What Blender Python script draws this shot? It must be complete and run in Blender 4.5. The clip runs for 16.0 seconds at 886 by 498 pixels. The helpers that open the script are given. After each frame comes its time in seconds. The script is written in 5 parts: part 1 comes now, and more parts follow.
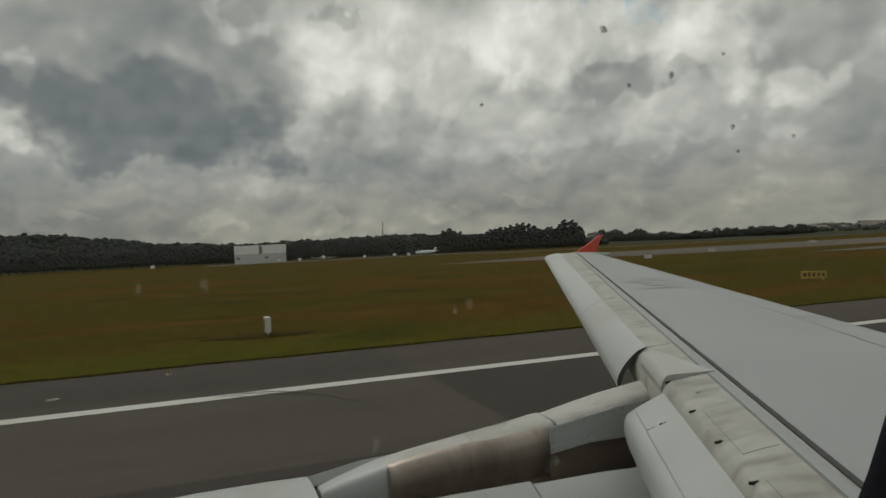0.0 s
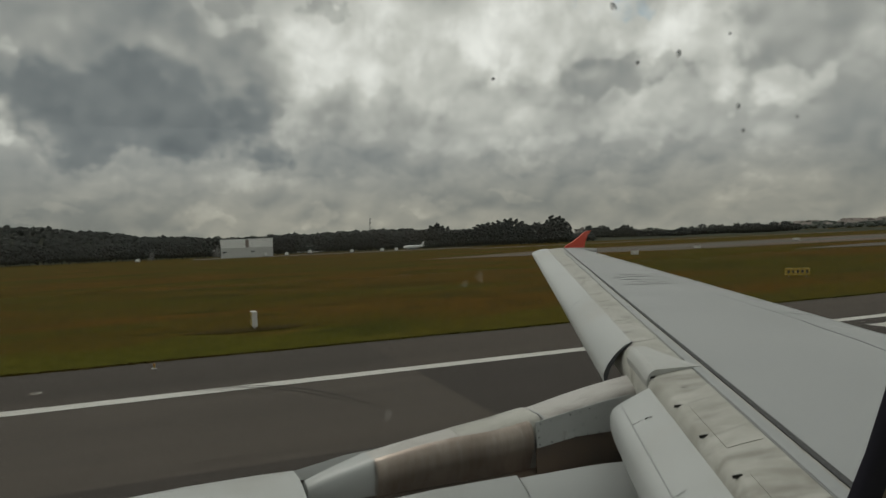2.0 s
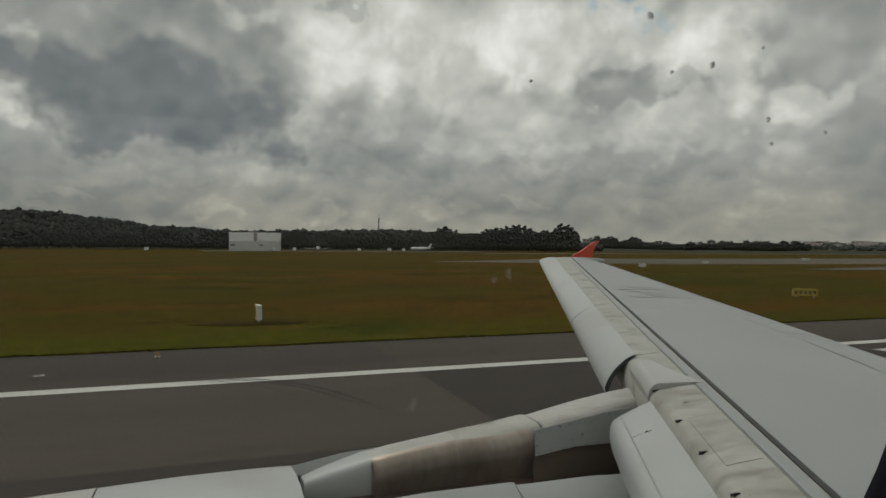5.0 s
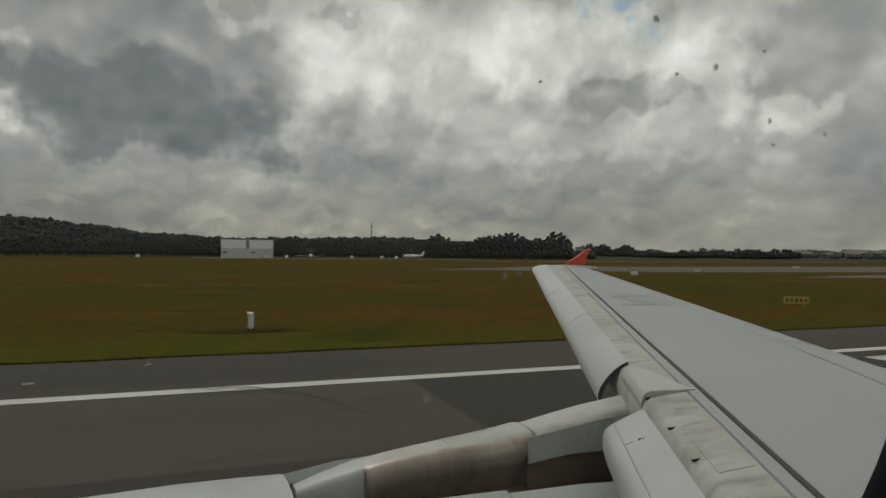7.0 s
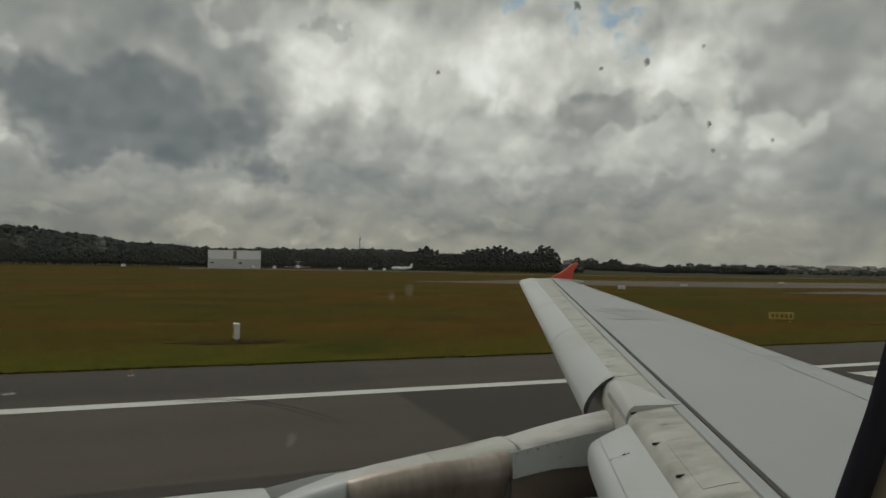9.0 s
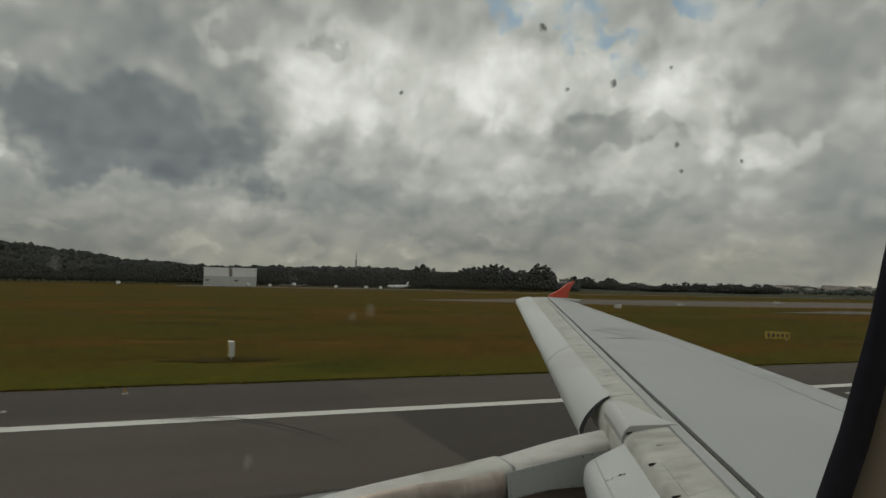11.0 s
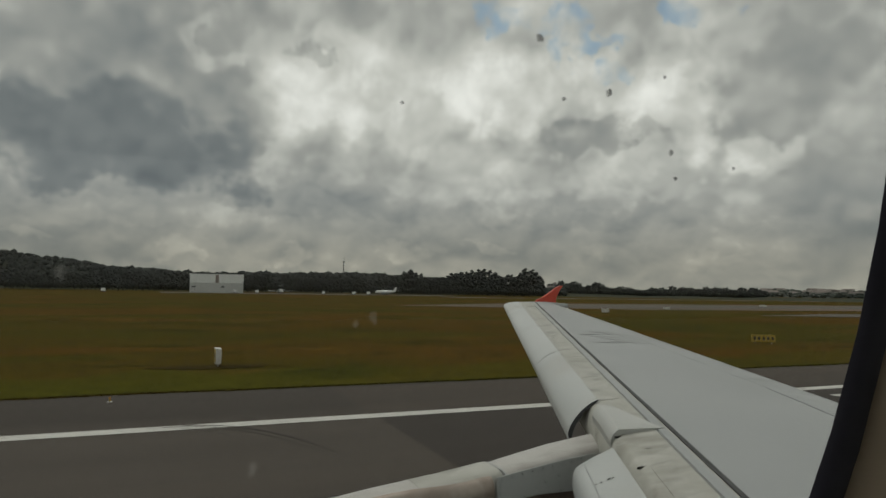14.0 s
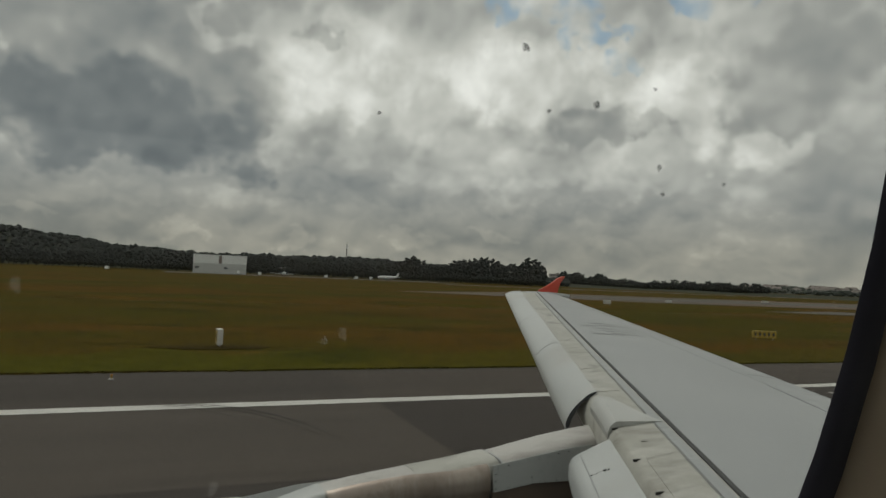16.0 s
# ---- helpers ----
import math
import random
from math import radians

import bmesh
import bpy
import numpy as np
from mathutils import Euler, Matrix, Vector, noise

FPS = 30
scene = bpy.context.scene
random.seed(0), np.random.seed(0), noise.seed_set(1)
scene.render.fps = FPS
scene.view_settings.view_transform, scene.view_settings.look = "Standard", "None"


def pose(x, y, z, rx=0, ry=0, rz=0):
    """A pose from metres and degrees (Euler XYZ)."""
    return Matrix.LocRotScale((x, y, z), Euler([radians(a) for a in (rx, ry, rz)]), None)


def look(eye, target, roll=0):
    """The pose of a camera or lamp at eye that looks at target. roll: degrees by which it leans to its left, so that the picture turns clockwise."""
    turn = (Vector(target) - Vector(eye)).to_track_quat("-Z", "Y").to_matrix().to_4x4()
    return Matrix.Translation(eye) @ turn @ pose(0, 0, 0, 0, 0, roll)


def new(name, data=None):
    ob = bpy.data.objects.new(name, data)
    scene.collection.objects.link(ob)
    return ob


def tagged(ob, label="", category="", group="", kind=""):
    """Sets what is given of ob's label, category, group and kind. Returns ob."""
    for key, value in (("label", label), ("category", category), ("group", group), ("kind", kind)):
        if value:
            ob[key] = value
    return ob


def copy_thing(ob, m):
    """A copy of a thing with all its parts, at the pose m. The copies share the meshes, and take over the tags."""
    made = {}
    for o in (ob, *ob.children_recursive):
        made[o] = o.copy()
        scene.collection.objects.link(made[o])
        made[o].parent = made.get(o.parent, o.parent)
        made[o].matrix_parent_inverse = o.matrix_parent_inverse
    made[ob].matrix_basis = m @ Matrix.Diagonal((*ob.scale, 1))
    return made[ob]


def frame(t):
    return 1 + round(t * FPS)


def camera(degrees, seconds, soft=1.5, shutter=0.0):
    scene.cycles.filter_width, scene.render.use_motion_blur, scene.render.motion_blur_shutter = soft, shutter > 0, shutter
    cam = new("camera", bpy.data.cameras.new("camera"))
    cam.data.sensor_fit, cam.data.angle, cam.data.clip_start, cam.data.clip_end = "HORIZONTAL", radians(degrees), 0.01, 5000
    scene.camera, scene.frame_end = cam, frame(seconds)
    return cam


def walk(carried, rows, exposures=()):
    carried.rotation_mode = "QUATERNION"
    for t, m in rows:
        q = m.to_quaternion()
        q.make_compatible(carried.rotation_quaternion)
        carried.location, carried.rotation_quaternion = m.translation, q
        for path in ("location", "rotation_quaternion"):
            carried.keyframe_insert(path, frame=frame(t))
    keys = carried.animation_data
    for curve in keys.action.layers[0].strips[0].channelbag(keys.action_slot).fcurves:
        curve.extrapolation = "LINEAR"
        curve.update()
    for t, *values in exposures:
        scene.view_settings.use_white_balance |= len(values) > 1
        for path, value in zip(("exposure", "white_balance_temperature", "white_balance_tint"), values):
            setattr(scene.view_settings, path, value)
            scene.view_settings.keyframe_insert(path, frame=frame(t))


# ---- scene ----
# x runs aft along the aircraft, y out over the wing, z up; the ground is z = 0.
cam = camera(66, 16.0)
PATH = [
    (0.0, pose(-0.0041, -0.0034, 4.4030, 89.859, 2.735, -20.489)),
    (0.5, pose(-0.0049, -0.0044, 4.4028, 89.815, 2.961, -20.575)),
    (1.0, pose(-0.0079, -0.0029, 4.4005, 89.784, 2.951, -20.816)),
    (1.5, pose(-0.0072, -0.0010, 4.4002, 89.645, 2.859, -21.233)),
    (2.0, pose(-0.0072, -0.0024, 4.4002, 89.392, 2.387, -21.534)),
    (2.5, pose(-0.0008, 0.0009, 4.4037, 89.456, 2.660, -21.909)),
    (3.0, pose(0.0025, -0.0003, 4.4027, 89.463, 2.196, -22.116)),
    (3.5, pose(0.0000, -0.0029, 4.4032, 89.488, 1.352, -22.072)),
    (4.0, pose(-0.0021, -0.0004, 4.4019, 89.575, 0.794, -21.811)),
    (4.5, pose(-0.0032, 0.0006, 4.4014, 89.616, 0.234, -21.327)),
    (5.0, pose(-0.0110, -0.0031, 4.3992, 89.652, -0.426, -20.898)),
    (7.5, pose(-0.0141, -0.0038, 4.3976, 90.431, -0.658, -21.793)),
    (8.0, pose(-0.0083, -0.0020, 4.3992, 90.535, -0.843, -22.148)),
    (8.5, pose(-0.0020, 0.0015, 4.3990, 90.922, -0.827, -22.413)),
    (9.0, pose(0.0032, 0.0037, 4.3983, 91.358, -1.069, -22.491)),
    (11.5, pose(0.0072, 0.0015, 4.3986, 93.283, -1.252, -22.862)),
    (12.0, pose(0.0031, 0.0008, 4.3964, 93.627, -1.090, -23.040)),
    (12.5, pose(0.0043, 0.0020, 4.3962, 93.859, -0.899, -23.188)),
    (13.0, pose(0.0105, 0.0034, 4.4029, 93.850, -0.622, -23.332)),
    (13.5, pose(0.0077, 0.0006, 4.4043, 93.739, -0.523, -23.556)),
    (14.0, pose(0.0052, 0.0020, 4.3988, 93.356, -0.945, -23.821)),
    (14.5, pose(0.0084, 0.0019, 4.4040, 92.942, -1.041, -23.982)),
    (15.0, pose(0.0062, 0.0013, 4.4004, 92.573, -1.655, -23.898)),
    (15.5, pose(0.0039, 0.0020, 4.3958, 92.393, -2.123, -23.816)),
    (16.0, pose(0.0092, 0.0026, 4.4026, 92.271, -2.537, -23.618)),
]
walk(cam, PATH, [(0.0, 0.0), (16.0, 0.0)])

# ---- world, sun ----
SUN_EL, SUN_AZ = 58.0, -15.0
world = bpy.data.worlds.new("overcast_sky")
scene.world = world
world.use_nodes = True


class Nodes:
    """Short hand for building a node tree."""

    def __init__(self, tree):
        self.tree = tree
        tree.nodes.clear()

    def add(self, kind, ins=None):
        node = self.tree.nodes.new(kind)
        for key, value in (ins or {}).items():
            self.feed(node, key, value)
        return node

    def feed(self, node, key, value):
        if isinstance(value, bpy.types.NodeSocket):
            self.tree.links.new(value, node.inputs[key])
        else:
            node.inputs[key].default_value = value

    def math(self, op, a, b=0.0, c=0.0, clamp=False):
        node = self.add("ShaderNodeMath")
        node.operation, node.use_clamp = op, clamp
        for i, v in enumerate((a, b, c)):
            self.feed(node, i, v)
        return node.outputs[0]

    def vmath(self, op, a, b=(0, 0, 0)):
        node = self.add("ShaderNodeVectorMath")
        node.operation = op
        self.feed(node, 0, a)
        self.feed(node, 1, b)
        return node.outputs[0]

    def mix(self, f, a, b, blend="MIX"):
        node = self.add("ShaderNodeMix")
        node.data_type, node.blend_type = "RGBA", blend
        self.feed(node, 0, f)
        for i, v in ((6, a), (7, b)):
            self.feed(node, i, (*v, 1) if isinstance(v, tuple) and len(v) == 3 else v)
        return node.outputs[2]

    def noise(self, vector, scale, detail=4.0, rough=0.55, warp=0.0):
        node = self.add("ShaderNodeTexNoise", ins={"Scale": scale, "Detail": detail, "Roughness": rough, "Distortion": warp})
        if vector is not None:
            self.feed(node, "Vector", vector)
        return node.outputs[0]

    def ramp(self, f, lo, hi, a=0.0, b=1.0, smooth=True):
        node = self.add("ShaderNodeMapRange")
        node.interpolation_type = "SMOOTHSTEP" if smooth else "LINEAR"
        for i, v in enumerate((f, lo, hi, a, b)):
            self.feed(node, i, v)
        return node.outputs[0]


def build_sky():
    n = Nodes(world.node_tree)
    way = n.add("ShaderNodeTexCoord").outputs["Generated"]
    sep = n.add("ShaderNodeSeparateXYZ", ins={0: way})
    x, y, z = sep.outputs
    az = n.math("MULTIPLY", n.math("ARCTAN2", x, y), 57.2958)
    el = n.math("MULTIPLY", n.math("ARCSINE", z), 57.2958)
    # heaps of cloud grow smaller and flatter towards the horizon
    tall = n.math("POWER", n.math("MAXIMUM", n.math("ADD", el, 2.0), 0.1), 0.72)
    ang = n.add("ShaderNodeCombineXYZ", ins={0: n.math("MULTIPLY", az, 0.105), 1: n.math("MULTIPLY", tall, 0.31), 2: 0.3}).outputs[0]
    heap = n.noise(ang, 1.25, 5, 0.5, 0.0)
    puff = n.noise(n.vmath("ADD", ang, (4.2, 1.7, 0.9)), 3.1, 5, 0.5)
    wisp = n.noise(n.vmath("ADD", ang, (1.9, 8.3, 2.2)), 9.0, 6, 0.6)

    def heads(off, scale, detail, step):
        """Rounded cloud heads: their height, and how much they face the light above."""
        p = n.vmath("ADD", ang, off)
        bend = n.add("ShaderNodeTexNoise", ins={"Vector": p, "Scale": 1.7 * scale, "Detail": 2.5, "Roughness": 0.5})
        p = n.vmath("ADD", p, n.vmath("MULTIPLY", n.vmath("SUBTRACT", bend.outputs[1], (0.5, 0.5, 0.5)), (0.62 / scale, 0.5 / scale, 0.3 / scale)))
        sides = []
        for q in (p, n.vmath("ADD", p, (-0.35 * step, step, 0))):
            cell = n.add("ShaderNodeTexVoronoi")
            cell.feature, cell.normalize = "SMOOTH_F1", True
            for key, value in (("Vector", q), ("Scale", scale), ("Smoothness", 0.6), ("Detail", detail), ("Roughness", 0.5), ("Lacunarity", 2.2)):
                n.feed(cell, key, value)
            sides.append(cell.outputs["Distance"])
        return n.math("SUBTRACT", 0.42, sides[0]), n.math("SUBTRACT", sides[1], sides[0])

    big, big_lit = heads((9.1, 3.3, 1.2), 0.95, 1.6, 0.20)
    mid, mid_lit = heads((5.7, 0.9, 4.1), 2.3, 1.6, 0.09)
    bend = n.add("ShaderNodeTexNoise", ins={"Vector": n.vmath("ADD", ang, (7.3, 2.1, 0.4)), "Scale": 1.4, "Detail": 4.5, "Roughness": 0.55}).outputs[1]
    bend = n.add("ShaderNodeSeparateXYZ", ins={0: n.vmath("SUBTRACT", bend, (0.5, 0.5, 0.5))}).outputs
    waz = n.math("MULTIPLY_ADD", big, 9.0, n.math("MULTIPLY_ADD", bend[0], 24.0, az))
    wel = n.math("MULTIPLY_ADD", mid, 5.0, n.math("MULTIPLY_ADD", bend[1], 11.0, el))
    fine = n.add("ShaderNodeTexNoise", ins={"Vector": n.vmath("ADD", ang, (2.9, 6.4, 3.1)), "Scale": 3.2, "Detail": 4.0, "Roughness": 0.55}).outputs[1]
    fine = n.add("ShaderNodeSeparateXYZ", ins={0: n.vmath("SUBTRACT", fine, (0.5, 0.5, 0.5))}).outputs
    saz = n.math("MULTIPLY_ADD", mid, 4.0, n.math("MULTIPLY_ADD", fine[0], 10.0, az))
    sel = n.math("MULTIPLY_ADD", mid, 2.2, n.math("MULTIPLY_ADD", fine[1], 4.6, el))

    def lump(a, e, ra, re, soft=0.85):
        """A cloud body round azimuth a and elevation e; soft: how far its edge spreads."""
        small = re < 1.7
        da = n.math("DIVIDE", n.math("SUBTRACT", saz if small else waz, a), ra)
        de = n.math("DIVIDE", n.math("SUBTRACT", sel if small else wel, e), re)
        d = n.math("ADD", n.math("MULTIPLY", da, da), n.math("MULTIPLY", de, de))
        return n.ramp(d, 1.0 + soft * 1.3, max(0.0, 1.0 - soft))

    tone = n.math("MULTIPLY_ADD", n.math("SUBTRACT", heap, 0.5), 0.34, 0.585)
    tone = n.math("MULTIPLY_ADD", n.math("SUBTRACT", puff, 0.5), 0.20, tone)
    tone = n.math("MULTIPLY_ADD", n.math("SUBTRACT", wisp, 0.5), 0.05, tone)
    for value, gain in ((big, 0.22), (mid, 0.15), (big_lit, 0.72), (mid_lit, 0.62)):
        tone = n.math("MULTIPLY_ADD", value, gain, tone)
    for a, e, ra, re, gain, soft in CLOUDS:
        tone = n.math("MULTIPLY_ADD", lump(a - 1.2, e, ra, re, soft), gain, tone)
    tone = n.math("MULTIPLY_ADD", n.ramp(el, 11.0, 3.0), -0.23, tone)
    tone = n.math("MULTIPLY_ADD", n.ramp(el, 28.0, 58.0), -0.10, tone)
    ramp = n.add("ShaderNodeValToRGB", ins={0: tone})
    stops = ((0.0, (0.132, 0.150, 0.158)), (0.25, (0.203, 0.221, 0.222)), (0.5, (0.333, 0.340, 0.320)), (0.75, (0.575, 0.578, 0.535)), (1.0, (0.87, 0.87, 0.825)))
    ramp.color_ramp.elements[0].position, ramp.color_ramp.elements[0].color = stops[0][0], (*stops[0][1], 1)
    ramp.color_ramp.elements[1].position, ramp.color_ramp.elements[1].color = stops[-1][0], (*stops[-1][1], 1)
    for p, c in stops[1:-1]:
        ramp.color_ramp.elements.new(p).color = (*c, 1)
    # warm, thin light low over the horizon
    low = n.math("MULTIPLY", n.ramp(el, 8.0, 1.0), 0.75)
    cloud = n.mix(low, ramp.outputs[0], n.mix(1.0, ramp.outputs[0], (1.06, 0.985, 0.86), "MULTIPLY"))
    sky = n.add("ShaderNodeTexSky")
    sky.sky_type, sky.sun_disc, sky.sun_elevation, sky.sun_rotation = "NISHITA", False, radians(SUN_EL), radians(SUN_AZ)
    blue = n.mix(1.0, sky.outputs[0], (0.085, 0.098, 0.088), "MULTIPLY")
    hole = 0.0
    for a, e, ra, re in HOLES:
        hole = n.math("MAXIMUM", hole, lump(a - 1.2, e, ra, re, 0.7))
    hole = n.math("MULTIPLY", hole, n.ramp(puff, 0.66, 0.40))
    shade = n.mix(hole, cloud, n.mix(0.35, blue, cloud))
    out = n.add("ShaderNodeOutputWorld")
    back = n.add("ShaderNodeBackground", ins={"Color": shade, "Strength": SKY})
    n.tree.links.new(back.outputs[0], out.inputs[0])


SKY = 1.0
# azimuth, elevation, half widths (degrees), gain in brightness, softness of the edge
CLOUDS = (
    (-0.3, 11.2, 9.5, 3.6, -0.27, 0.45), (0.0, 14.0, 11.0, 5.0, -0.20, 0.80), (-1.5, 9.4, 7.0, 1.7, -0.08, 0.6), (-5.0, 20.5, 12.0, 3.6, -0.16, 0.85), (12.0, 22.5, 9.0, 1.5, -0.10, 0.8),
    (-8.6, 14.4, 1.4, 1.2, 0.16, 0.8), (-10.6, 10.6, 1.8, 1.5, 0.22, 0.8), (6.9, 17.9, 1.7, 0.9, 0.14, 0.95), (4.6, 19.2, 1.0, 1.3, 0.12, 0.9), (1.6, 16.6, 1.6, 1.0, 0.08, 0.9),
    (14.2, 18.9, 1.5, 0.7, -0.16, 0.7), (22.0, 16.5, 10.0, 4.6, 0.15, 0.85), (32.0, 17.0, 8.0, 2.6, 0.20, 0.85), (17.5, 11.6, 4.5, 1.8, -0.10, 0.8), (26.5, 13.5, 3.5, 1.8, -0.06, 0.8),
    (37.2, 13.1, 3.1, 1.2, -0.20, 0.6), (42.3, 13.3, 1.8, 0.8, -0.15, 0.6), (43.5, 16.5, 5.0, 3.0, 0.18, 0.85), (42.0, 11.2, 3.0, 1.3, 0.08, 0.8),
    (54.0, 16.0, 6.0, 3.3, -0.12, 0.5), (58.0, 9.0, 8.0, 5.0, -0.10, 0.8), (49.8, 11.3, 2.6, 1.75, 0.14, 0.6), (52.0, 21.0, 7.0, 1.8, -0.06, 0.8),
    (16.0, 7.4, 8.0, 1.1, -0.09, 0.7), (33.0, 9.0, 3.0, 1.75, 0.08, 0.7), (39.5, 8.6, 2.4, 1.75, 0.07, 0.7), (31.0, 6.2, 8.0, 0.8, -0.06, 0.7), (46.0, 6.4, 9.0, 1.0, -0.07, 0.7), (2.0, 6.0, 9.0, 0.9, 0.06, 0.7), (-6.0, 4.5, 12.0, 3.0, -0.11, 0.8),
    (5.0, 3.2, 1.6, 0.6, 0.10, 0.95), (12.0, 2.9, 1.2, 0.6, 0.11, 0.95), (22.5, 3.2, 1.8, 0.7, 0.12, 0.95), (29.0, 3.3, 1.3, 0.6, 0.10, 0.8), (47.0, 2.8, 2.0, 0.6, 0.07, 0.8), (-6.5, 4.0, 1.3, 0.6, 0.10, 0.8), (39.0, 3.4, 1.6, 0.7, 0.07, 0.8),
)
HOLES = ((30.0, 22.5, 2.2, 0.9), (34.5, 22.0, 2.6, 0.8), (37.2, 20.4, 1.6, 1.0), (39.0, 18.0, 1.8, 0.8), (45.5, 21.6, 1.5, 0.9))
build_sky()

lamp = bpy.data.lights.new("sun", "SUN")
lamp.energy, lamp.angle, lamp.color = 0.8, radians(30), (1.0, 0.96, 0.9)
sun = new("sun", lamp)
_a, _e = radians(SUN_AZ), radians(SUN_EL)
sun.matrix_world = look((0, 0, 60), (0 - math.sin(_a) * math.cos(_e), -math.cos(_a) * math.cos(_e), 60 - math.sin(_e)))

# ---- materials ----
def surface(name, base, other=None, scale=1.0, fine=8.0, rough=0.6, metal=0.0, bump=0.1, amount=0.6, stretch=(1, 1, 1), third=None,
            third_at=(0.55, 0.7), rvar=0.12, spec=0.5, depth=0.02, island=0.0):
    """A procedural surface: two colours mixed at two scales, a third in patches, varying gloss and a fine relief."""
    m = bpy.data.materials.new(name)
    m.use_nodes = True
    n = Nodes(m.node_tree)
    other = other or tuple(c * 0.75 for c in base)
    where = n.vmath("MULTIPLY", n.add("ShaderNodeTexCoord").outputs["Object"], stretch)
    a = n.noise(where, scale, 5, 0.6, 0.1)
    b = n.noise(where, scale * fine, 4, 0.6)
    f = n.math("ADD", n.math("MULTIPLY", n.ramp(a, 0.35, 0.65), 0.6), n.math("MULTIPLY", n.ramp(b, 0.3, 0.7), 0.4))
    col = n.mix(n.math("MULTIPLY", f, amount), base, other)
    if third:
        c = n.noise(n.vmath("ADD", where, (3.7, 9.1, 1.3)), scale * 0.45, 6, 0.62, 0.15)
        col = n.mix(n.ramp(c, *third_at), col, third)
    if island:
        dark = n.math("MULTIPLY_ADD", n.add("ShaderNodeNewGeometry").outputs["Random Per Island"], island, 1.0 - island * 0.5)
        ob = n.math("MULTIPLY_ADD", n.add("ShaderNodeObjectInfo").outputs["Random"], island * 0.7, 1.0 - island * 0.35)
        k = n.math("MULTIPLY", dark, ob)
        rgb = n.add("ShaderNodeCombineColor", ins={0: k, 1: k, 2: k}).outputs[0]
        col = n.mix(1.0, col, rgb, "MULTIPLY")
    bs = n.add("ShaderNodeBsdfPrincipled", ins={"Base Color": col, "Metallic": metal, "Specular IOR Level": spec,
                                                 "Roughness": n.math("MULTIPLY_ADD", f, rvar, rough - rvar * 0.5)})
    if bump:
        n.feed(bs, "Normal", n.add("ShaderNodeBump", ins={"Strength": bump, "Distance": depth, "Height": b}).outputs[0])
    n.tree.links.new(bs.outputs[0], n.add("ShaderNodeOutputMaterial").inputs[0])
    return m


M = {}
M["asphalt"] = surface("asphalt", (0.086, 0.071, 0.057), (0.053, 0.044, 0.036), 0.16, 40, 0.85, bump=0.3, stretch=(0.06, 1, 1), third=(0.108, 0.090, 0.072), third_at=(0.45, 0.72), spec=0.3, amount=1.0)
M["dark_asphalt"] = surface("dark_asphalt", (0.053, 0.044, 0.036), (0.034, 0.028, 0.024), 0.16, 40, 0.88, bump=0.3, stretch=(0.06, 1, 1), third=(0.064, 0.057, 0.051), spec=0.3, amount=1.0)
M["shoulder"] = surface("shoulder", (0.061, 0.050, 0.040), (0.043, 0.036, 0.030), 0.25, 30, 0.9, bump=0.3, stretch=(0.10, 1, 1), third=(0.080, 0.063, 0.049), third_at=(0.45, 0.7), spec=0.3, amount=1.0)
M["brown_shoulder"] = surface("brown_shoulder", (0.074, 0.060, 0.047), (0.054, 0.044, 0.036), 0.25, 30, 0.9, bump=0.3, stretch=(0.10, 1, 1), third=(0.088, 0.069, 0.053), third_at=(0.45, 0.7), spec=0.3, amount=1.0)
M["taxiway"] = surface("taxiway", (0.088, 0.077, 0.066), (0.068, 0.060, 0.052), 0.05, 20, 0.9, bump=0.0, third=(0.105, 0.088, 0.076))
M["soil"] = surface("soil", (0.125, 0.078, 0.050), (0.095, 0.065, 0.043), 0.06, 15, 0.95, bump=0.0, third=(0.075, 0.062, 0.035), third_at=(0.45, 0.65))
M["white_paint"] = surface("white_paint", (0.60, 0.59, 0.55), (0.45, 0.44, 0.41), 0.8, 25, 0.8, bump=0.2, stretch=(0.3, 1, 1), third=(0.30, 0.29, 0.27), third_at=(0.62, 0.8))
M["tyre_mark"] = surface("tyre_mark", (0.050, 0.046, 0.043), (0.066, 0.060, 0.055), 0.5, 10, 0.9, bump=0.0, spec=0.3)
M["orange_paint"] = surface("orange_paint", (0.45, 0.22, 0.05), (0.3, 0.16, 0.05), 0.8, 25, 0.85, bump=0.1)


